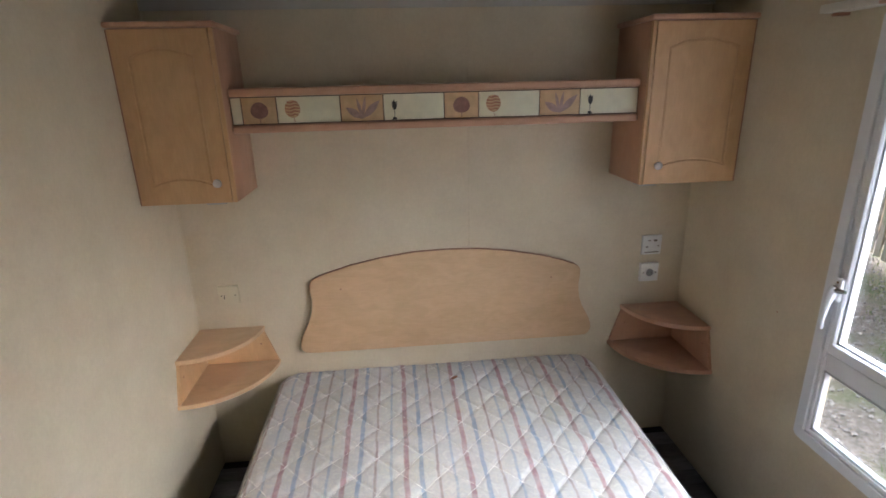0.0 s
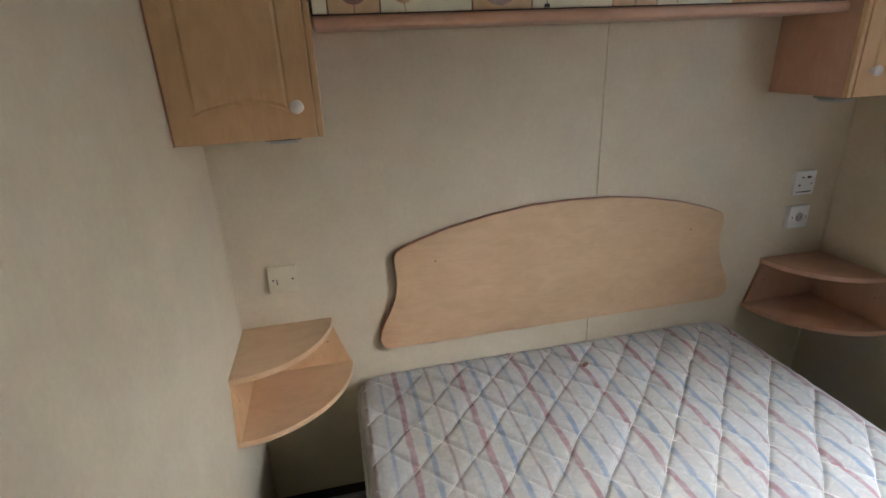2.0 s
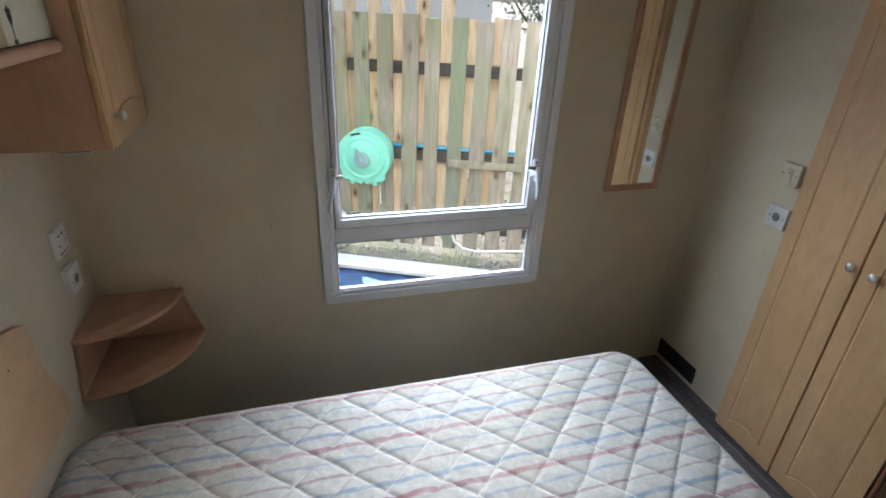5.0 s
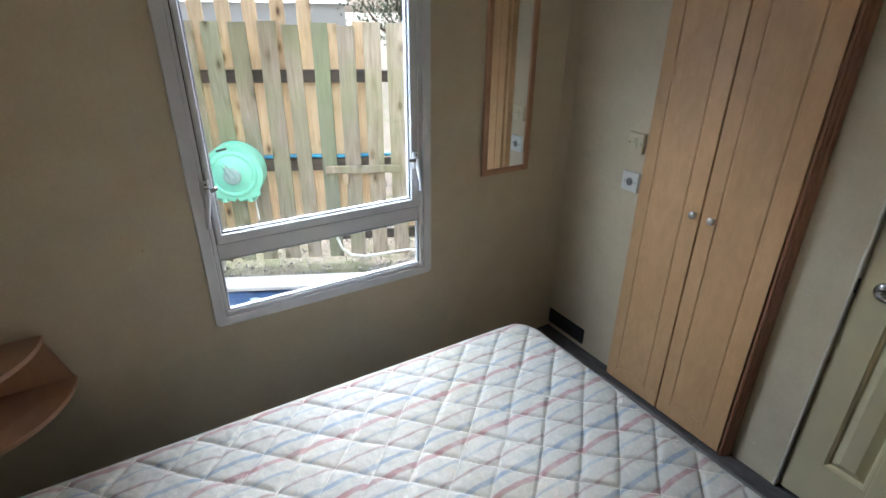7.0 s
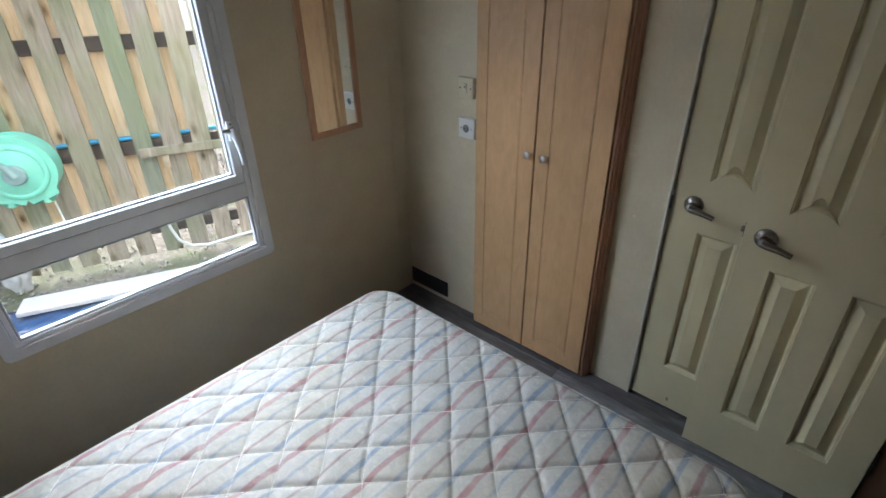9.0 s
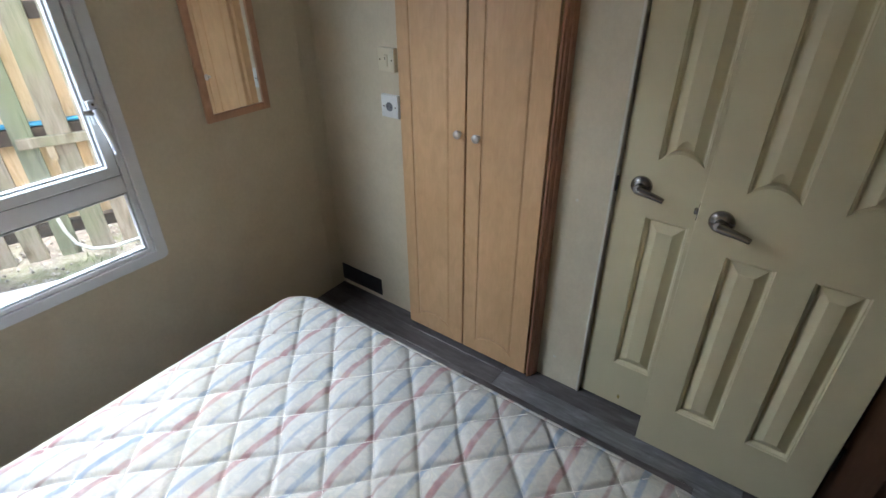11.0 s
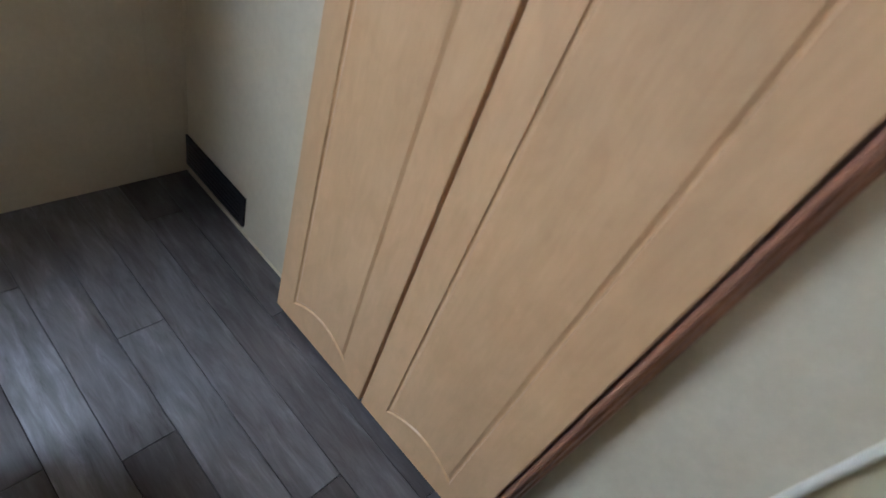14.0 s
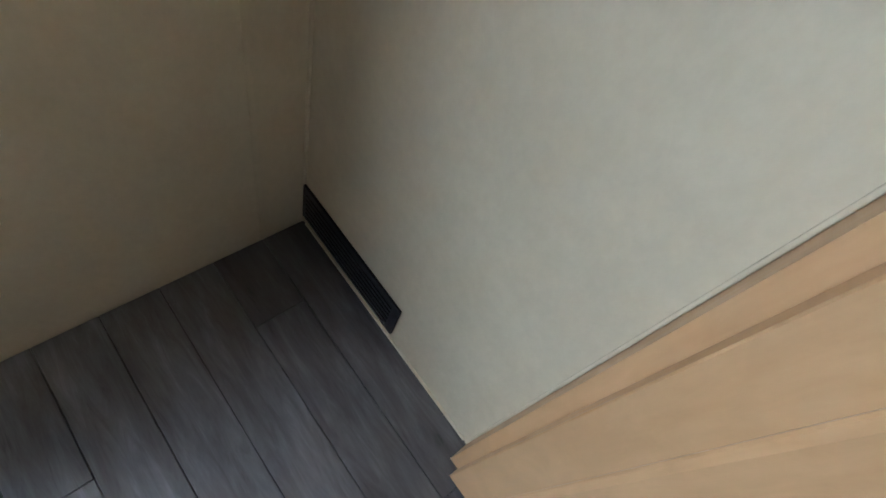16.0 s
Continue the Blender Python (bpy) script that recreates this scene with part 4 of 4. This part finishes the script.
# ---- sockets, switches, vent ----
def plate(name, m, kind, label, mat=PLATE, w=0.088, h=0.088):
    p = thing(name, tuple(m.translation), label, "switch" if "switch" in name else "socket" if "socket" in name else "plate")
    r = w / 2
    f = 0.021 if kind in ("round", "rocker") else 0.013
    part("faceplate", prism(bmesh.new(), [(-r, -h / 2), (r, -h / 2), (r, h / 2), (-r, h / 2)], m @ Matrix.Translation((0, 0, f)), f - 0.0005, 0.003), mat, p)
    for u in (-0.030, 0.030):
        if kind != "data":
            part("screw", lathe(bmesh.new(), [(0.0034, f - 0.001), (0.003, f + 0.0006)], m @ Matrix.Translation((u, 0, 0)), 10), PIT if kind == "blank" else STEEL, p)
    if kind == "round":
        ring = part("socket_ring", lathe(bmesh.new(), [(0.0215, f - 0.001), (0.0215, f + 0.0025), (0.019, f + 0.003), (0.018, f + 0.0006)], m, 28), mat, p)
        # nearly flat discs: grey and black stand in for shade in well and holes
        part("socket_well", lathe(bmesh.new(), [(0.0178, f + 0.0002), (0.0175, f + 0.0012)], m, 24), WELL_SHADE, ring)
        for u in (-0.0085, 0.0085):
            part("pin_hole", lathe(bmesh.new(), [(0.003, f + 0.0008), (0.0028, f + 0.0018)], m @ Matrix.Translation((u, 0, 0)), 10), PIT, ring)
    elif kind == "rocker":
        part("rocker", prism(bmesh.new(), [(-0.010, -0.022), (0.010, -0.022), (0.010, 0.022), (-0.010, 0.022)], m @ Matrix.Rotation(radians(4), 4, (1, 0, 0)) @ Matrix.Translation((0, 0, f + 0.004)), 0.005, 0.002), mat, p)
        part("label_bar", prism(bmesh.new(), [(-0.002, 0.004), (0.002, 0.004), (0.002, 0.012), (-0.002, 0.012)], m @ Matrix.Rotation(radians(4), 4, (1, 0, 0)) @ Matrix.Translation((0, 0, f + 0.0047)), 0.0006), PIT, p)
    elif kind == "blank":
        part("label_bar", prism(bmesh.new(), [(-0.020, -0.016), (-0.017, -0.016), (-0.017, 0.002), (-0.020, 0.002)], m @ Matrix.Translation((0, 0, f + 0.0004)), 0.0006), PIT, p)
    elif kind == "data":
        for u, v, a, b2 in ((0.014, 0.022, 0.010, 0.005), (-0.014, 0.022, 0.007, 0.003), (-0.024, -0.008, 0.006, 0.004), (0.030, -0.004, 0.0035, 0.0035)):
            part("button", lathe(bmesh.new(), [(1.0, f - 0.0005), (0.9, f + 0.0012)], m @ Matrix.Translation((u, v, 0)) @ Matrix.Diagonal((a, b2, 1, 1)), 12), STEEL, p)
        part("label_bar", prism(bmesh.new(), [(-0.034, -0.036), (0.034, -0.036), (0.034, -0.032), (-0.034, -0.032)], m @ Matrix.Translation((0, 0, f + 0.0004)), 0.0006), STEEL, p)
    return p


# grey puts the recess shade of the socket well into the colour
WELL_SHADE = plain("grey_socket_well_shade", (0.20, 0.20, 0.205), 0.5)
plate("blank_plate", facing("S", (0.153, 0, 0.888)), "blank", "ivory blank cover plate on the cream wall", PLATE_OLD)
plate("television_socket", facing("S", (2.088, 0, 1.018)), "data", "white aerial socket plate above the power socket", PLATE, 0.092, 0.092)
plate("power_socket", facing("S", (2.085, 0, 0.885)), "round", "white round two-pin power socket by the corner")
plate("light_switch", facing("N", (1.830, S, 1.190)), "rocker", "ivory rocker light switch beside the wardrobe", PLATE_OLD, 0.082, 0.086)
plate("power_socket", facing("N", (1.825, S, 1.014)), "round", "white round two-pin power socket beside the wardrobe")

vent = thing("floor_vent", (2.115, S, 0.068), "black plastic heating vent low on the wall", "vent")
bm = bmesh.new()
box(bm, 1.970, 2.247, S + 0.0005, S + 0.006, 0.023, 0.117, 0.002)
part("frame", bm, VENT, vent)
for k in range(6):
    z = 0.032 + k * 0.0130
    part("slat", boxed(1.986, 2.234, S + 0.0062, S + 0.0085, z, z + 0.0065, bevel=0.001), VENT, vent)

for x, y, z, side, lab in ((1.019, S, 0.825, "N", "wall"), (1.021, S, 0.123, "N", "wall"), (W, -0.63, 0.95, "W", "wall")):
    c = lathe(bmesh.new(), [(0.0055, 0.0), (0.005, 0.002), (0.002, 0.003)], facing(side, (x, y, z)) @ Matrix.Diagonal((1, 1, 1, 1) if side == "N" else (0.5, 0.5, 0.5, 1)), 12)
    tagged(link_mesh("screw_cap", c, JAMB if side == "N" else REDWOOD, 40), "small cream screw cap on the wall" if side == "N" else "small brown nail head on the wall", "screw cap")

# curtain rail over the window
cr = thing("curtain_rail", (W, -1.29, 1.92), "cream curtain rail with a wooden pelmet board over the window", "curtain rail")
part("rail", boxed(W - 0.060, W - 0.001, -1.90, -0.640, 1.924, 1.948, bevel=0.004), JAMB, cr)
part("pelmet_board", boxed(W - 0.075, W - 0.061, -1.80, -0.850, 1.922, 2.05, bevel=0.003), PINK_X, cr)
part("bracket", boxed(W - 0.040, W - 0.002, -0.690, -0.665, 1.914, 1.923, bevel=0.002), REDWOOD, cr)

# ---- outside: skewed fence, ground and garden things ----
FD = Vector((0.45, 1.0, 0)).normalized()
FN = Vector((-FD.y, FD.x, 0))             # towards the caravan
F0 = Vector((4.35, -1.19, 0))


def fence_frame(s, off, z):
    p = F0 + FD * s + FN * off
    return Matrix(((FD.x, FN.x, 0, p.x), (FD.y, FN.y, 0, p.y), (0, 0, 1, z), (0, 0, 0, 1)))


def local_box(bm, m, a0, a1, b0, b1, c0, c1, bevel=0.0):
    o = boxed(a0, a1, b0, b1, c0, c1, bevel=bevel, seg=1)
    o.transform(m)
    tmp = bpy.data.meshes.new("tmp")
    o.to_mesh(tmp)
    o.free()
    bm.from_mesh(tmp)
    bpy.data.meshes.remove(tmp)
    return bm


fence = thing("fence", tuple(F0 + Vector((0, 0, GROUND))), "weathered hit-and-miss timber fence with fresh boards behind", "fence")
for z0, z1 in ((1.240, 1.322), (0.600, 0.688), (0.02, 0.10)):
    part("rail", local_box(bmesh.new(), fence_frame(0, 0, 0), -6.0, 9.0, -0.045, 0.0, z0, z1, 0.003), RAIL, fence, "dark wet rail", None)
rnd = random.Random(4)
PITCH = 0.1753
for k in range(-30, 52):
    s = 0.003 - PITCH * 0.5 - PITCH * k
    if not -6 < s < 9:
        continue
    hw = 0.057 + rnd.uniform(-0.003, 0.003)
    tone = GREENBOARD if k in (4, 0) else BOARD
    m = fence_frame(s, 0, 0) @ Matrix.Rotation(rnd.uniform(-0.008, 0.008), 4, 'Y')
    part("board", local_box(bmesh.new(), m, -hw, hw, 0.001, 0.021, GROUND + 0.03, 1.625 + rnd.uniform(-0.014, 0.014), 0.002), tone, fence, "", None)
    if k != 6:
        top = (1.98 if s > -0.62 else 1.62) + rnd.uniform(-0.02, 0.02)
        m = fence_frame(s - PITCH / 2 + rnd.uniform(-0.012, 0.012), -0.046, 0)
        part("rear_board", local_box(bmesh.new(), m, -0.047, 0.047, -0.021, -0.001, GROUND + 0.25, top, 0.002), FRESH if s > -0.75 or k % 3 else BOARD, fence, "fresh orange board", None)
for s in (-4.6, -2.2, 0.28, 2.7, 5.1, 7.5):
    part("post", local_box(bmesh.new(), fence_frame(s, 0, 0), -0.05, 0.05, -0.16, -0.068, GROUND - 0.02, 1.66, 0.004), RAIL, fence, "", None)
part("batten", local_box(bmesh.new(), fence_frame(0, 0, 0), -1.32, -0.755, 0.022, 0.046, 0.582, 0.640, 0.003), BOARD, fence, "short nailed batten", None)
part("batten", local_box(bmesh.new(), fence_frame(-0.90, 0, 0), -0.02, 0.02, 0.022, 0.044, 0.50, 0.581, 0.003), FRESH, fence, "", None)

# blue water pipe along the lower rail
pts = [fence_frame(s * 0.15, -0.022 + 0.003 * math.sin(s), 0.706 + 0.004 * math.sin(s * 1.3)).translation for s in range(-36, 50)]
tagged(link_mesh("water_pipe", tube(bmesh.new(), pts, 0.014, 10), HOSEBLUE, 40), "blue plastic water pipe lying on the fence rail", "pipe")


def hose_reel():
    m = fence_frame(-0.120, 0.022, 0.637) @ Matrix(((-1, 0, 0, 0), (0, 0, 1, 0), (0, 1, 0, 0), (0, 0, 0, 1)))   # u along fence, v up, w out
    r = thing("hose_reel", tuple(fence_frame(-0.120, 0.022, 0.41).translation), "mint green plastic hose reel hung on the fence", "hose reel")
    out = []
    for k in range(40):
        t = 2 * math.pi * k / 40
        out.append((0.205 * math.cos(t), 0.205 * math.sin(t) if math.sin(t) > -0.78 else (-0.215 if abs(math.cos(t)) > 0.28 else -0.178)))
    body = part("casing", prism(bmesh.new(), out, m @ Matrix.Translation((0, 0, 0.150)), 0.148, 0.03), REELGREEN, r, "mint green casing")
    part("disc", lathe(bmesh.new(), [(0.168, 0.1505), (0.168, 0.160), (0.160, 0.168), (0.146, 0.170), (0.140, 0.163), (0.132, 0.1625), (0.122, 0.170), (0.070, 0.172), (0.064, 0.176)], m, 32), REELGREEN, body)
    part("hub", lathe(bmesh.new(), [(0.062, 0.174), (0.060, 0.188), (0.052, 0.196), (0.0, 0.199)], m @ Matrix.Translation((0.0, -0.01, 0)), 24), REELGREY, body, "grey hub")
    part("crank", tube(bmesh.new(), [m @ Vector(p) for p in ((0.0, -0.01, 0.196), (-0.012, 0.03, 0.208), (-0.040, 0.078, 0.212))], [0.026, 0.022, 0.015], 12), REELGREY, body)
    part("crank_knob", lathe(bmesh.new(), [(0.012, 0.205), (0.017, 0.212), (0.019, 0.240), (0.014, 0.250), (0.0, 0.252)], m @ Matrix.Translation((-0.043, 0.084, 0)), 16), REELGREEN, body)
    slot = part("grip_slot", boxed(-0.045, 0.030, 0.176, 0.190, 0.1510, 0.1535), PIT, body, "dark grip slot")
    slot.data.transform(m @ Matrix.Rotation(0.25, 4, "Z"))
    part("carry_handle", tube(bmesh.new(), [m @ Vector((x, 0.190 + 0.022 * math.cos(x * 24), 0.07)) for x in (-0.06, -0.03, 0, 0.03, 0.06)], 0.008, 10), REELGREEN, body)
    part("foot", tube(bmesh.new(), [m @ Vector((0.10, -0.17, 0.06)), m @ Vector((0.12, -0.38, 0.10))], 0.006, 8), CABLE, r, "thin pale hose end")


hose_reel()
m = fence_frame(0.165, 0.06, 0)
tagged(link_mesh("drain_pipe", tube(bmesh.new(), [m @ Vector((0, 0, GROUND)), m @ Vector((0, 0, 0.46))], 0.022, 14), CABLE, 40), "short white plastic pipe standing by the fence", "pipe")
bm = bmesh.new()
bmesh.ops.create_icosphere(bm, subdivisions=4, radius=1.0)
for v in bm.verts:
    k = 1 + 0.28 * noise.noise(v.co * 2.3) + 0.1 * noise.noise(v.co * 6)
    v.co = Vector((v.co.x * 0.085 * k, v.co.y * 0.075 * k, max(-0.9, v.co.z) * 0.21 * k))
bm.transform(fence_frame(0.13, 0.13, GROUND + 0.185))
tagged(link_mesh("plastic_sack", bm, BAG, 60), "crumpled pale plastic sack on the ground by the fence", "sack")

cab = [fence_frame(s, 0.035 + o, z).translation for s, o, z in ((-0.79, 0.0, 0.14), (-0.80, 0.0, 0.05), (-0.83, 0.01, -0.04), (-0.90, 0.02, -0.095), (-1.02, 0.03, -0.108), (-1.20, 0.03, -0.085), (-1.36, 0.02, -0.07), (-1.7, 0.03, -0.10), (-2.4, 0.04, -0.12))]
tagged(link_mesh("garden_cable", tube(bmesh.new(), cab, 0.011, 10), CABLE, 40), "white cable looped along the foot of the fence", "cable")

# white plank over a blue tarpaulin
pa, pb = Vector((3.90, -0.95, -0.088)), Vector((3.40, -2.02, -0.088))
d = (pb - pa).normalized()
q = Vector((0, 0, 1)).cross(d)
m = Matrix(((d.x, q.x, 0, pa.x), (d.y, q.y, 0, pa.y), (0, 0, 1, pa.z), (0, 0, 0, 1)))
tagged(link_mesh("timber_plank", local_box(bmesh.new(), m, 0, (pb - pa).length, -0.085, 0.085, 0, 0.03, 0.004), WHITEWOOD), "white painted plank lying across the tarpaulin", "plank")


def tarpaulin():
    t = thing("tarpaulin", (3.3, -1.3, GROUND), "wet crumpled dark blue tarpaulin with a pale blue painted sky sheen", "tarpaulin")

    def sheet(name, nx, ny, place, mat, label=""):
        verts = [place(i / nx, j / ny) for j in range(ny + 1) for i in range(nx + 1)]
        faces = [(j * (nx + 1) + i, j * (nx + 1) + i + 1, (j + 1) * (nx + 1) + i + 1, (j + 1) * (nx + 1) + i) for j in range(ny) for i in range(nx)]
        bm = bmesh.new()
        vs = [bm.verts.new(v) for v in verts]
        for f in faces:
            bm.faces.new([vs[k] for k in f])
        ob = part(name, bm, mat, t, label, 60)
        so = ob.modifiers.new("thickness", 'SOLIDIFY')
        so.thickness = 0.003
        return ob

    def height(x, y):
        return -0.116 + 0.022 * abs(noise.noise(Vector((x * 5, y * 5, 0)))) + 0.016 * noise.noise(Vector((x * 13, y * 9, 2)))

    def spread(f, g):
        y = -2.0 + 1.32 * g
        mid = 3.40 + (y + 2.02) * 0.467
        x = 2.86 + (mid + 0.02 - 2.86) * f + 0.05 * noise.noise(Vector((y * 4, f, 3)))
        z = height(x, y)
        return (x, y + 0.05 * noise.noise(Vector((x * 3, g, 1))), min(z, -0.097) if mid - x < 0.14 else z)

    # raised pale patch added for the bright sky reflection on the tarpaulin
    def sky_sheen(f, g):
        y = -1.62 + 0.50 * g + 0.05 * noise.noise(Vector((f * 4, 2, 0)))
        mid = 3.40 + (y + 2.02) * 0.467
        x = mid - 0.50 + 0.30 * f + 0.05 * noise.noise(Vector((g * 5, 0, 5)))
        return (x, y, height(x, y) + 0.010 + 0.012 * abs(noise.noise(Vector((x * 16, y * 7, 9)))))

    sheet("sheet", 44, 60, spread, TARP)
    sheet("sky_sheen_patch", 24, 36, sky_sheen, TARP_SHEEN, "pale blue patch painted as sky sheen")


tarpaulin()

# ground sheet
bm = bmesh.new()
bmesh.ops.create_grid(bm, x_segments=60, y_segments=60, size=1.0)
for v in bm.verts:
    a, c = v.co.x, v.co.y
    x = 4.0 + math.copysign(abs(a) ** 3, a) * 300 + a * 4
    y = -0.5 + math.copysign(abs(c) ** 3, c) * 300 + c * 4
    near = max(0.0, 1 - math.hypot(x - 4, y + 0.5) / 6)
    v.co = Vector((x, y, GROUND + 0.02 * noise.noise(Vector((x * 1.7, y * 1.7, 0))) * near - 0.012))
structure("ground", bm, SOIL, "gravelly earth with moss and sparse grass", "ground", 60)

rnd = random.Random(8)
verts, faces = [], []
for k in range(5200):
    x, y = rnd.uniform(2.5, 6.2), rnd.uniform(-3.2, 3.0)
    r = rnd.uniform(0.005, 0.019)
    b0 = len(verts)
    z = GROUND + r * 0.25
    t = rnd.uniform(0, 6.3)
    for a, h in ((0, 0), (1.57, 0), (3.14, 0), (4.71, 0)):
        verts.append((x + r * rnd.uniform(0.7, 1.4) * math.cos(a + t), y + r * rnd.uniform(0.7, 1.2) * math.sin(a + t), z))
    verts.append((x + rnd.uniform(-0.3, 0.3) * r, y, z + r * rnd.uniform(0.5, 0.9)))
    verts.append((x, y, z - r))
    for a in range(4):
        c = (a + 1) % 4
        faces += [(b0 + a, b0 + c, b0 + 4), (b0 + c, b0 + a, b0 + 5)]
me = bpy.data.meshes.new("gravel")
me.from_pydata(verts, [], faces)
me.materials.append(STONE)
tagged(new("gravel", me), "loose pale gravel scattered over the earth", "gravel", "", "stuff")

verts, faces = [], []
for k in range(5200):
    x, y = rnd.uniform(2.5, 6.4), rnd.uniform(-3.2, 3.2)
    if noise.noise(Vector((x * 0.9, y * 0.9, 7))) < 0.02:
        continue
    hgt, t = rnd.uniform(0.02, 0.075), rnd.uniform(0, 6.3)
    lx, ly = rnd.uniform(-0.03, 0.03), rnd.uniform(-0.03, 0.03)
    b0 = len(verts)
    wx, wy = 0.003 * math.cos(t), 0.003 * math.sin(t)
    z = GROUND - 0.015
    verts += [(x - wx, y - wy, z), (x + wx, y + wy, z), (x + lx * 0.4 + wx * 0.7, y + ly * 0.4 + wy * 0.7, z + hgt * 0.6), (x + lx * 0.4 - wx * 0.7, y + ly * 0.4 - wy * 0.7, z + hgt * 0.6), (x + lx, y + ly, z + hgt)]
    faces += [(b0, b0 + 1, b0 + 2, b0 + 3), (b0 + 3, b0 + 2, b0 + 4)]
me = bpy.data.meshes.new("grass")
me.from_pydata(verts, [], faces)
me.materials.append(GRASS)
tagged(new("grass", me), "sparse short green grass and weeds", "grass", "", "stuff")


# neighbouring caravan and a tree beyond the fence
def neighbour():
    h = thing("holiday_home", (23.7, -2.0, GROUND), "cream clad holiday home with a grey roof beyond the fence", "building")
    x0, x1, y0, y1 = 22.0, 25.5, -9.0, 4.5
    part("wall", boxed(x0, x1, y0, y1, GROUND + 0.35, 1.85, bevel=0.02), HOUSE, h)
    bm = bmesh.new()
    prism(bm, [(x0 - 0.15, 1.852), (x1 + 0.15, 1.852), (x1 + 0.15, 1.90), ((x0 + x1) / 2, 2.30), (x0 - 0.15, 1.90)], Matrix(((1, 0, 0, 0), (0, 0, -1, y0 - 0.15), (0, 1, 0, 0), (0, 0, 0, 1))), y1 - y0 + 0.3)
    part("roof", bm, ROOF, h)
    part("skirt", boxed(x0 + 0.1, x1 - 0.1, y0 + 0.1, y1 - 0.1, GROUND - 0.02, GROUND + 0.349), RAIL, h)


neighbour()


def tree(at, height, seed, label):
    r = random.Random(seed)
    t = thing("tree", at, label, "tree")
    base_v = Vector(at)
    bm = bmesh.new()
    trunk = [base_v + Vector((0.12 * math.sin(k * 1.1), 0.1 * math.cos(k * 0.9), height * 0.85 * k / 7)) for k in range(8)]
    tube(bm, trunk, [0.20 - 0.024 * k for k in range(8)], 10)
    tips = []
    for k in range(22):
        p = trunk[2 + k % 5]
        ang, ln = r.uniform(0, 6.3), r.uniform(0.8, 2.0)
        q1 = p + Vector((math.cos(ang), math.sin(ang), 0.5)) * ln * 0.5
        q2 = p + Vector((math.cos(ang + 0.2), math.sin(ang + 0.2), 0.75)) * ln
        tube(bm, [p, q1, q2], [0.06, 0.04, 0.015], 6)
        tips += [q1, q2]
    part("trunk", bm, BARK, t)
    verts, faces = [], []
    for k in range(6000):
        c = r.choice(tips) + Vector((r.gauss(0, 0.38), r.gauss(0, 0.38), r.gauss(0, 0.34)))
        s = r.uniform(0.03, 0.07)
        a = Vector((r.uniform(-1, 1), r.uniform(-1, 1), r.uniform(-1, 1))).normalized()
        b2 = a.orthogonal().normalized()
        b0 = len(verts)
        verts += [tuple(c - a * s), tuple(c + b2 * s * 0.5), tuple(c + a * s), tuple(c - b2 * s * 0.5)]
        faces.append((b0, b0 + 1, b0 + 2, b0 + 3))
    me = bpy.data.meshes.new("crown")
    me.from_pydata(verts, [], faces)
    me.materials.append(LEAF)
    ob = new("crown", me)
    ob.parent, ob.matrix_parent_inverse = t, Matrix.Translation(base_v).inverted()


tree((16.0, -8.6, GROUND), 4.0, 3, "dark green garden tree beyond the fence")
tree((9.6, 6.5, GROUND), 4.2, 9, "dark green garden tree far beyond the fence")

# ---- floor planks ----
rnd = random.Random(12)
floor_ob = bpy.data.objects["floor"]
LANE = 0.0912
fixed = {0: [1.823], 1: [1.344], 2: [1.207], -1: [1.590], -2: [2.030], 3: [1.715, 1.207]}
rows = []
y = -2.238 + LANE * 24
while y > S - 0.03:
    rows.append(round(y, 4))
    y -= LANE
for y1 in rows:
    y0 = y1 - LANE
    cuts = None
    for key, xs in fixed.items():
        if abs(-2.238 - key * LANE - y1) < 0.003:
            cuts = xs
    if cuts is None:
        first = rnd.uniform(0.2, 1.0)
        cuts = [first, first + rnd.uniform(0.85, 1.1)]
    elif len(cuts) == 1:
        cuts = sorted([cuts[0], cuts[0] - 0.93, cuts[0] + 0.9])
    ends = [-0.045] + sorted(c for c in cuts if 0.05 < c < W - 0.05) + [W - 0.0005]
    ya, yb = max(y0, S + 0.0005), min(y1, -0.0005)
    if yb - ya < 0.01:
        continue
    for a, c in zip(ends, ends[1:]):
        bm = boxed(a + 0.0006, c - 0.0006, ya + 0.0006, yb - 0.0006, -0.0049, 0.0, bevel=0.0009, seg=1)
        ob = link_mesh("plank", bm, PLANK)
        ob.parent = floor_ob
ob = link_mesh("plank", boxed(DX0 + 0.003, DX1 - 0.003, S - 0.075, S - 0.0006, -0.0049, 0.0, bevel=0.0009, seg=1), PLANK)
ob.parent = floor_ob
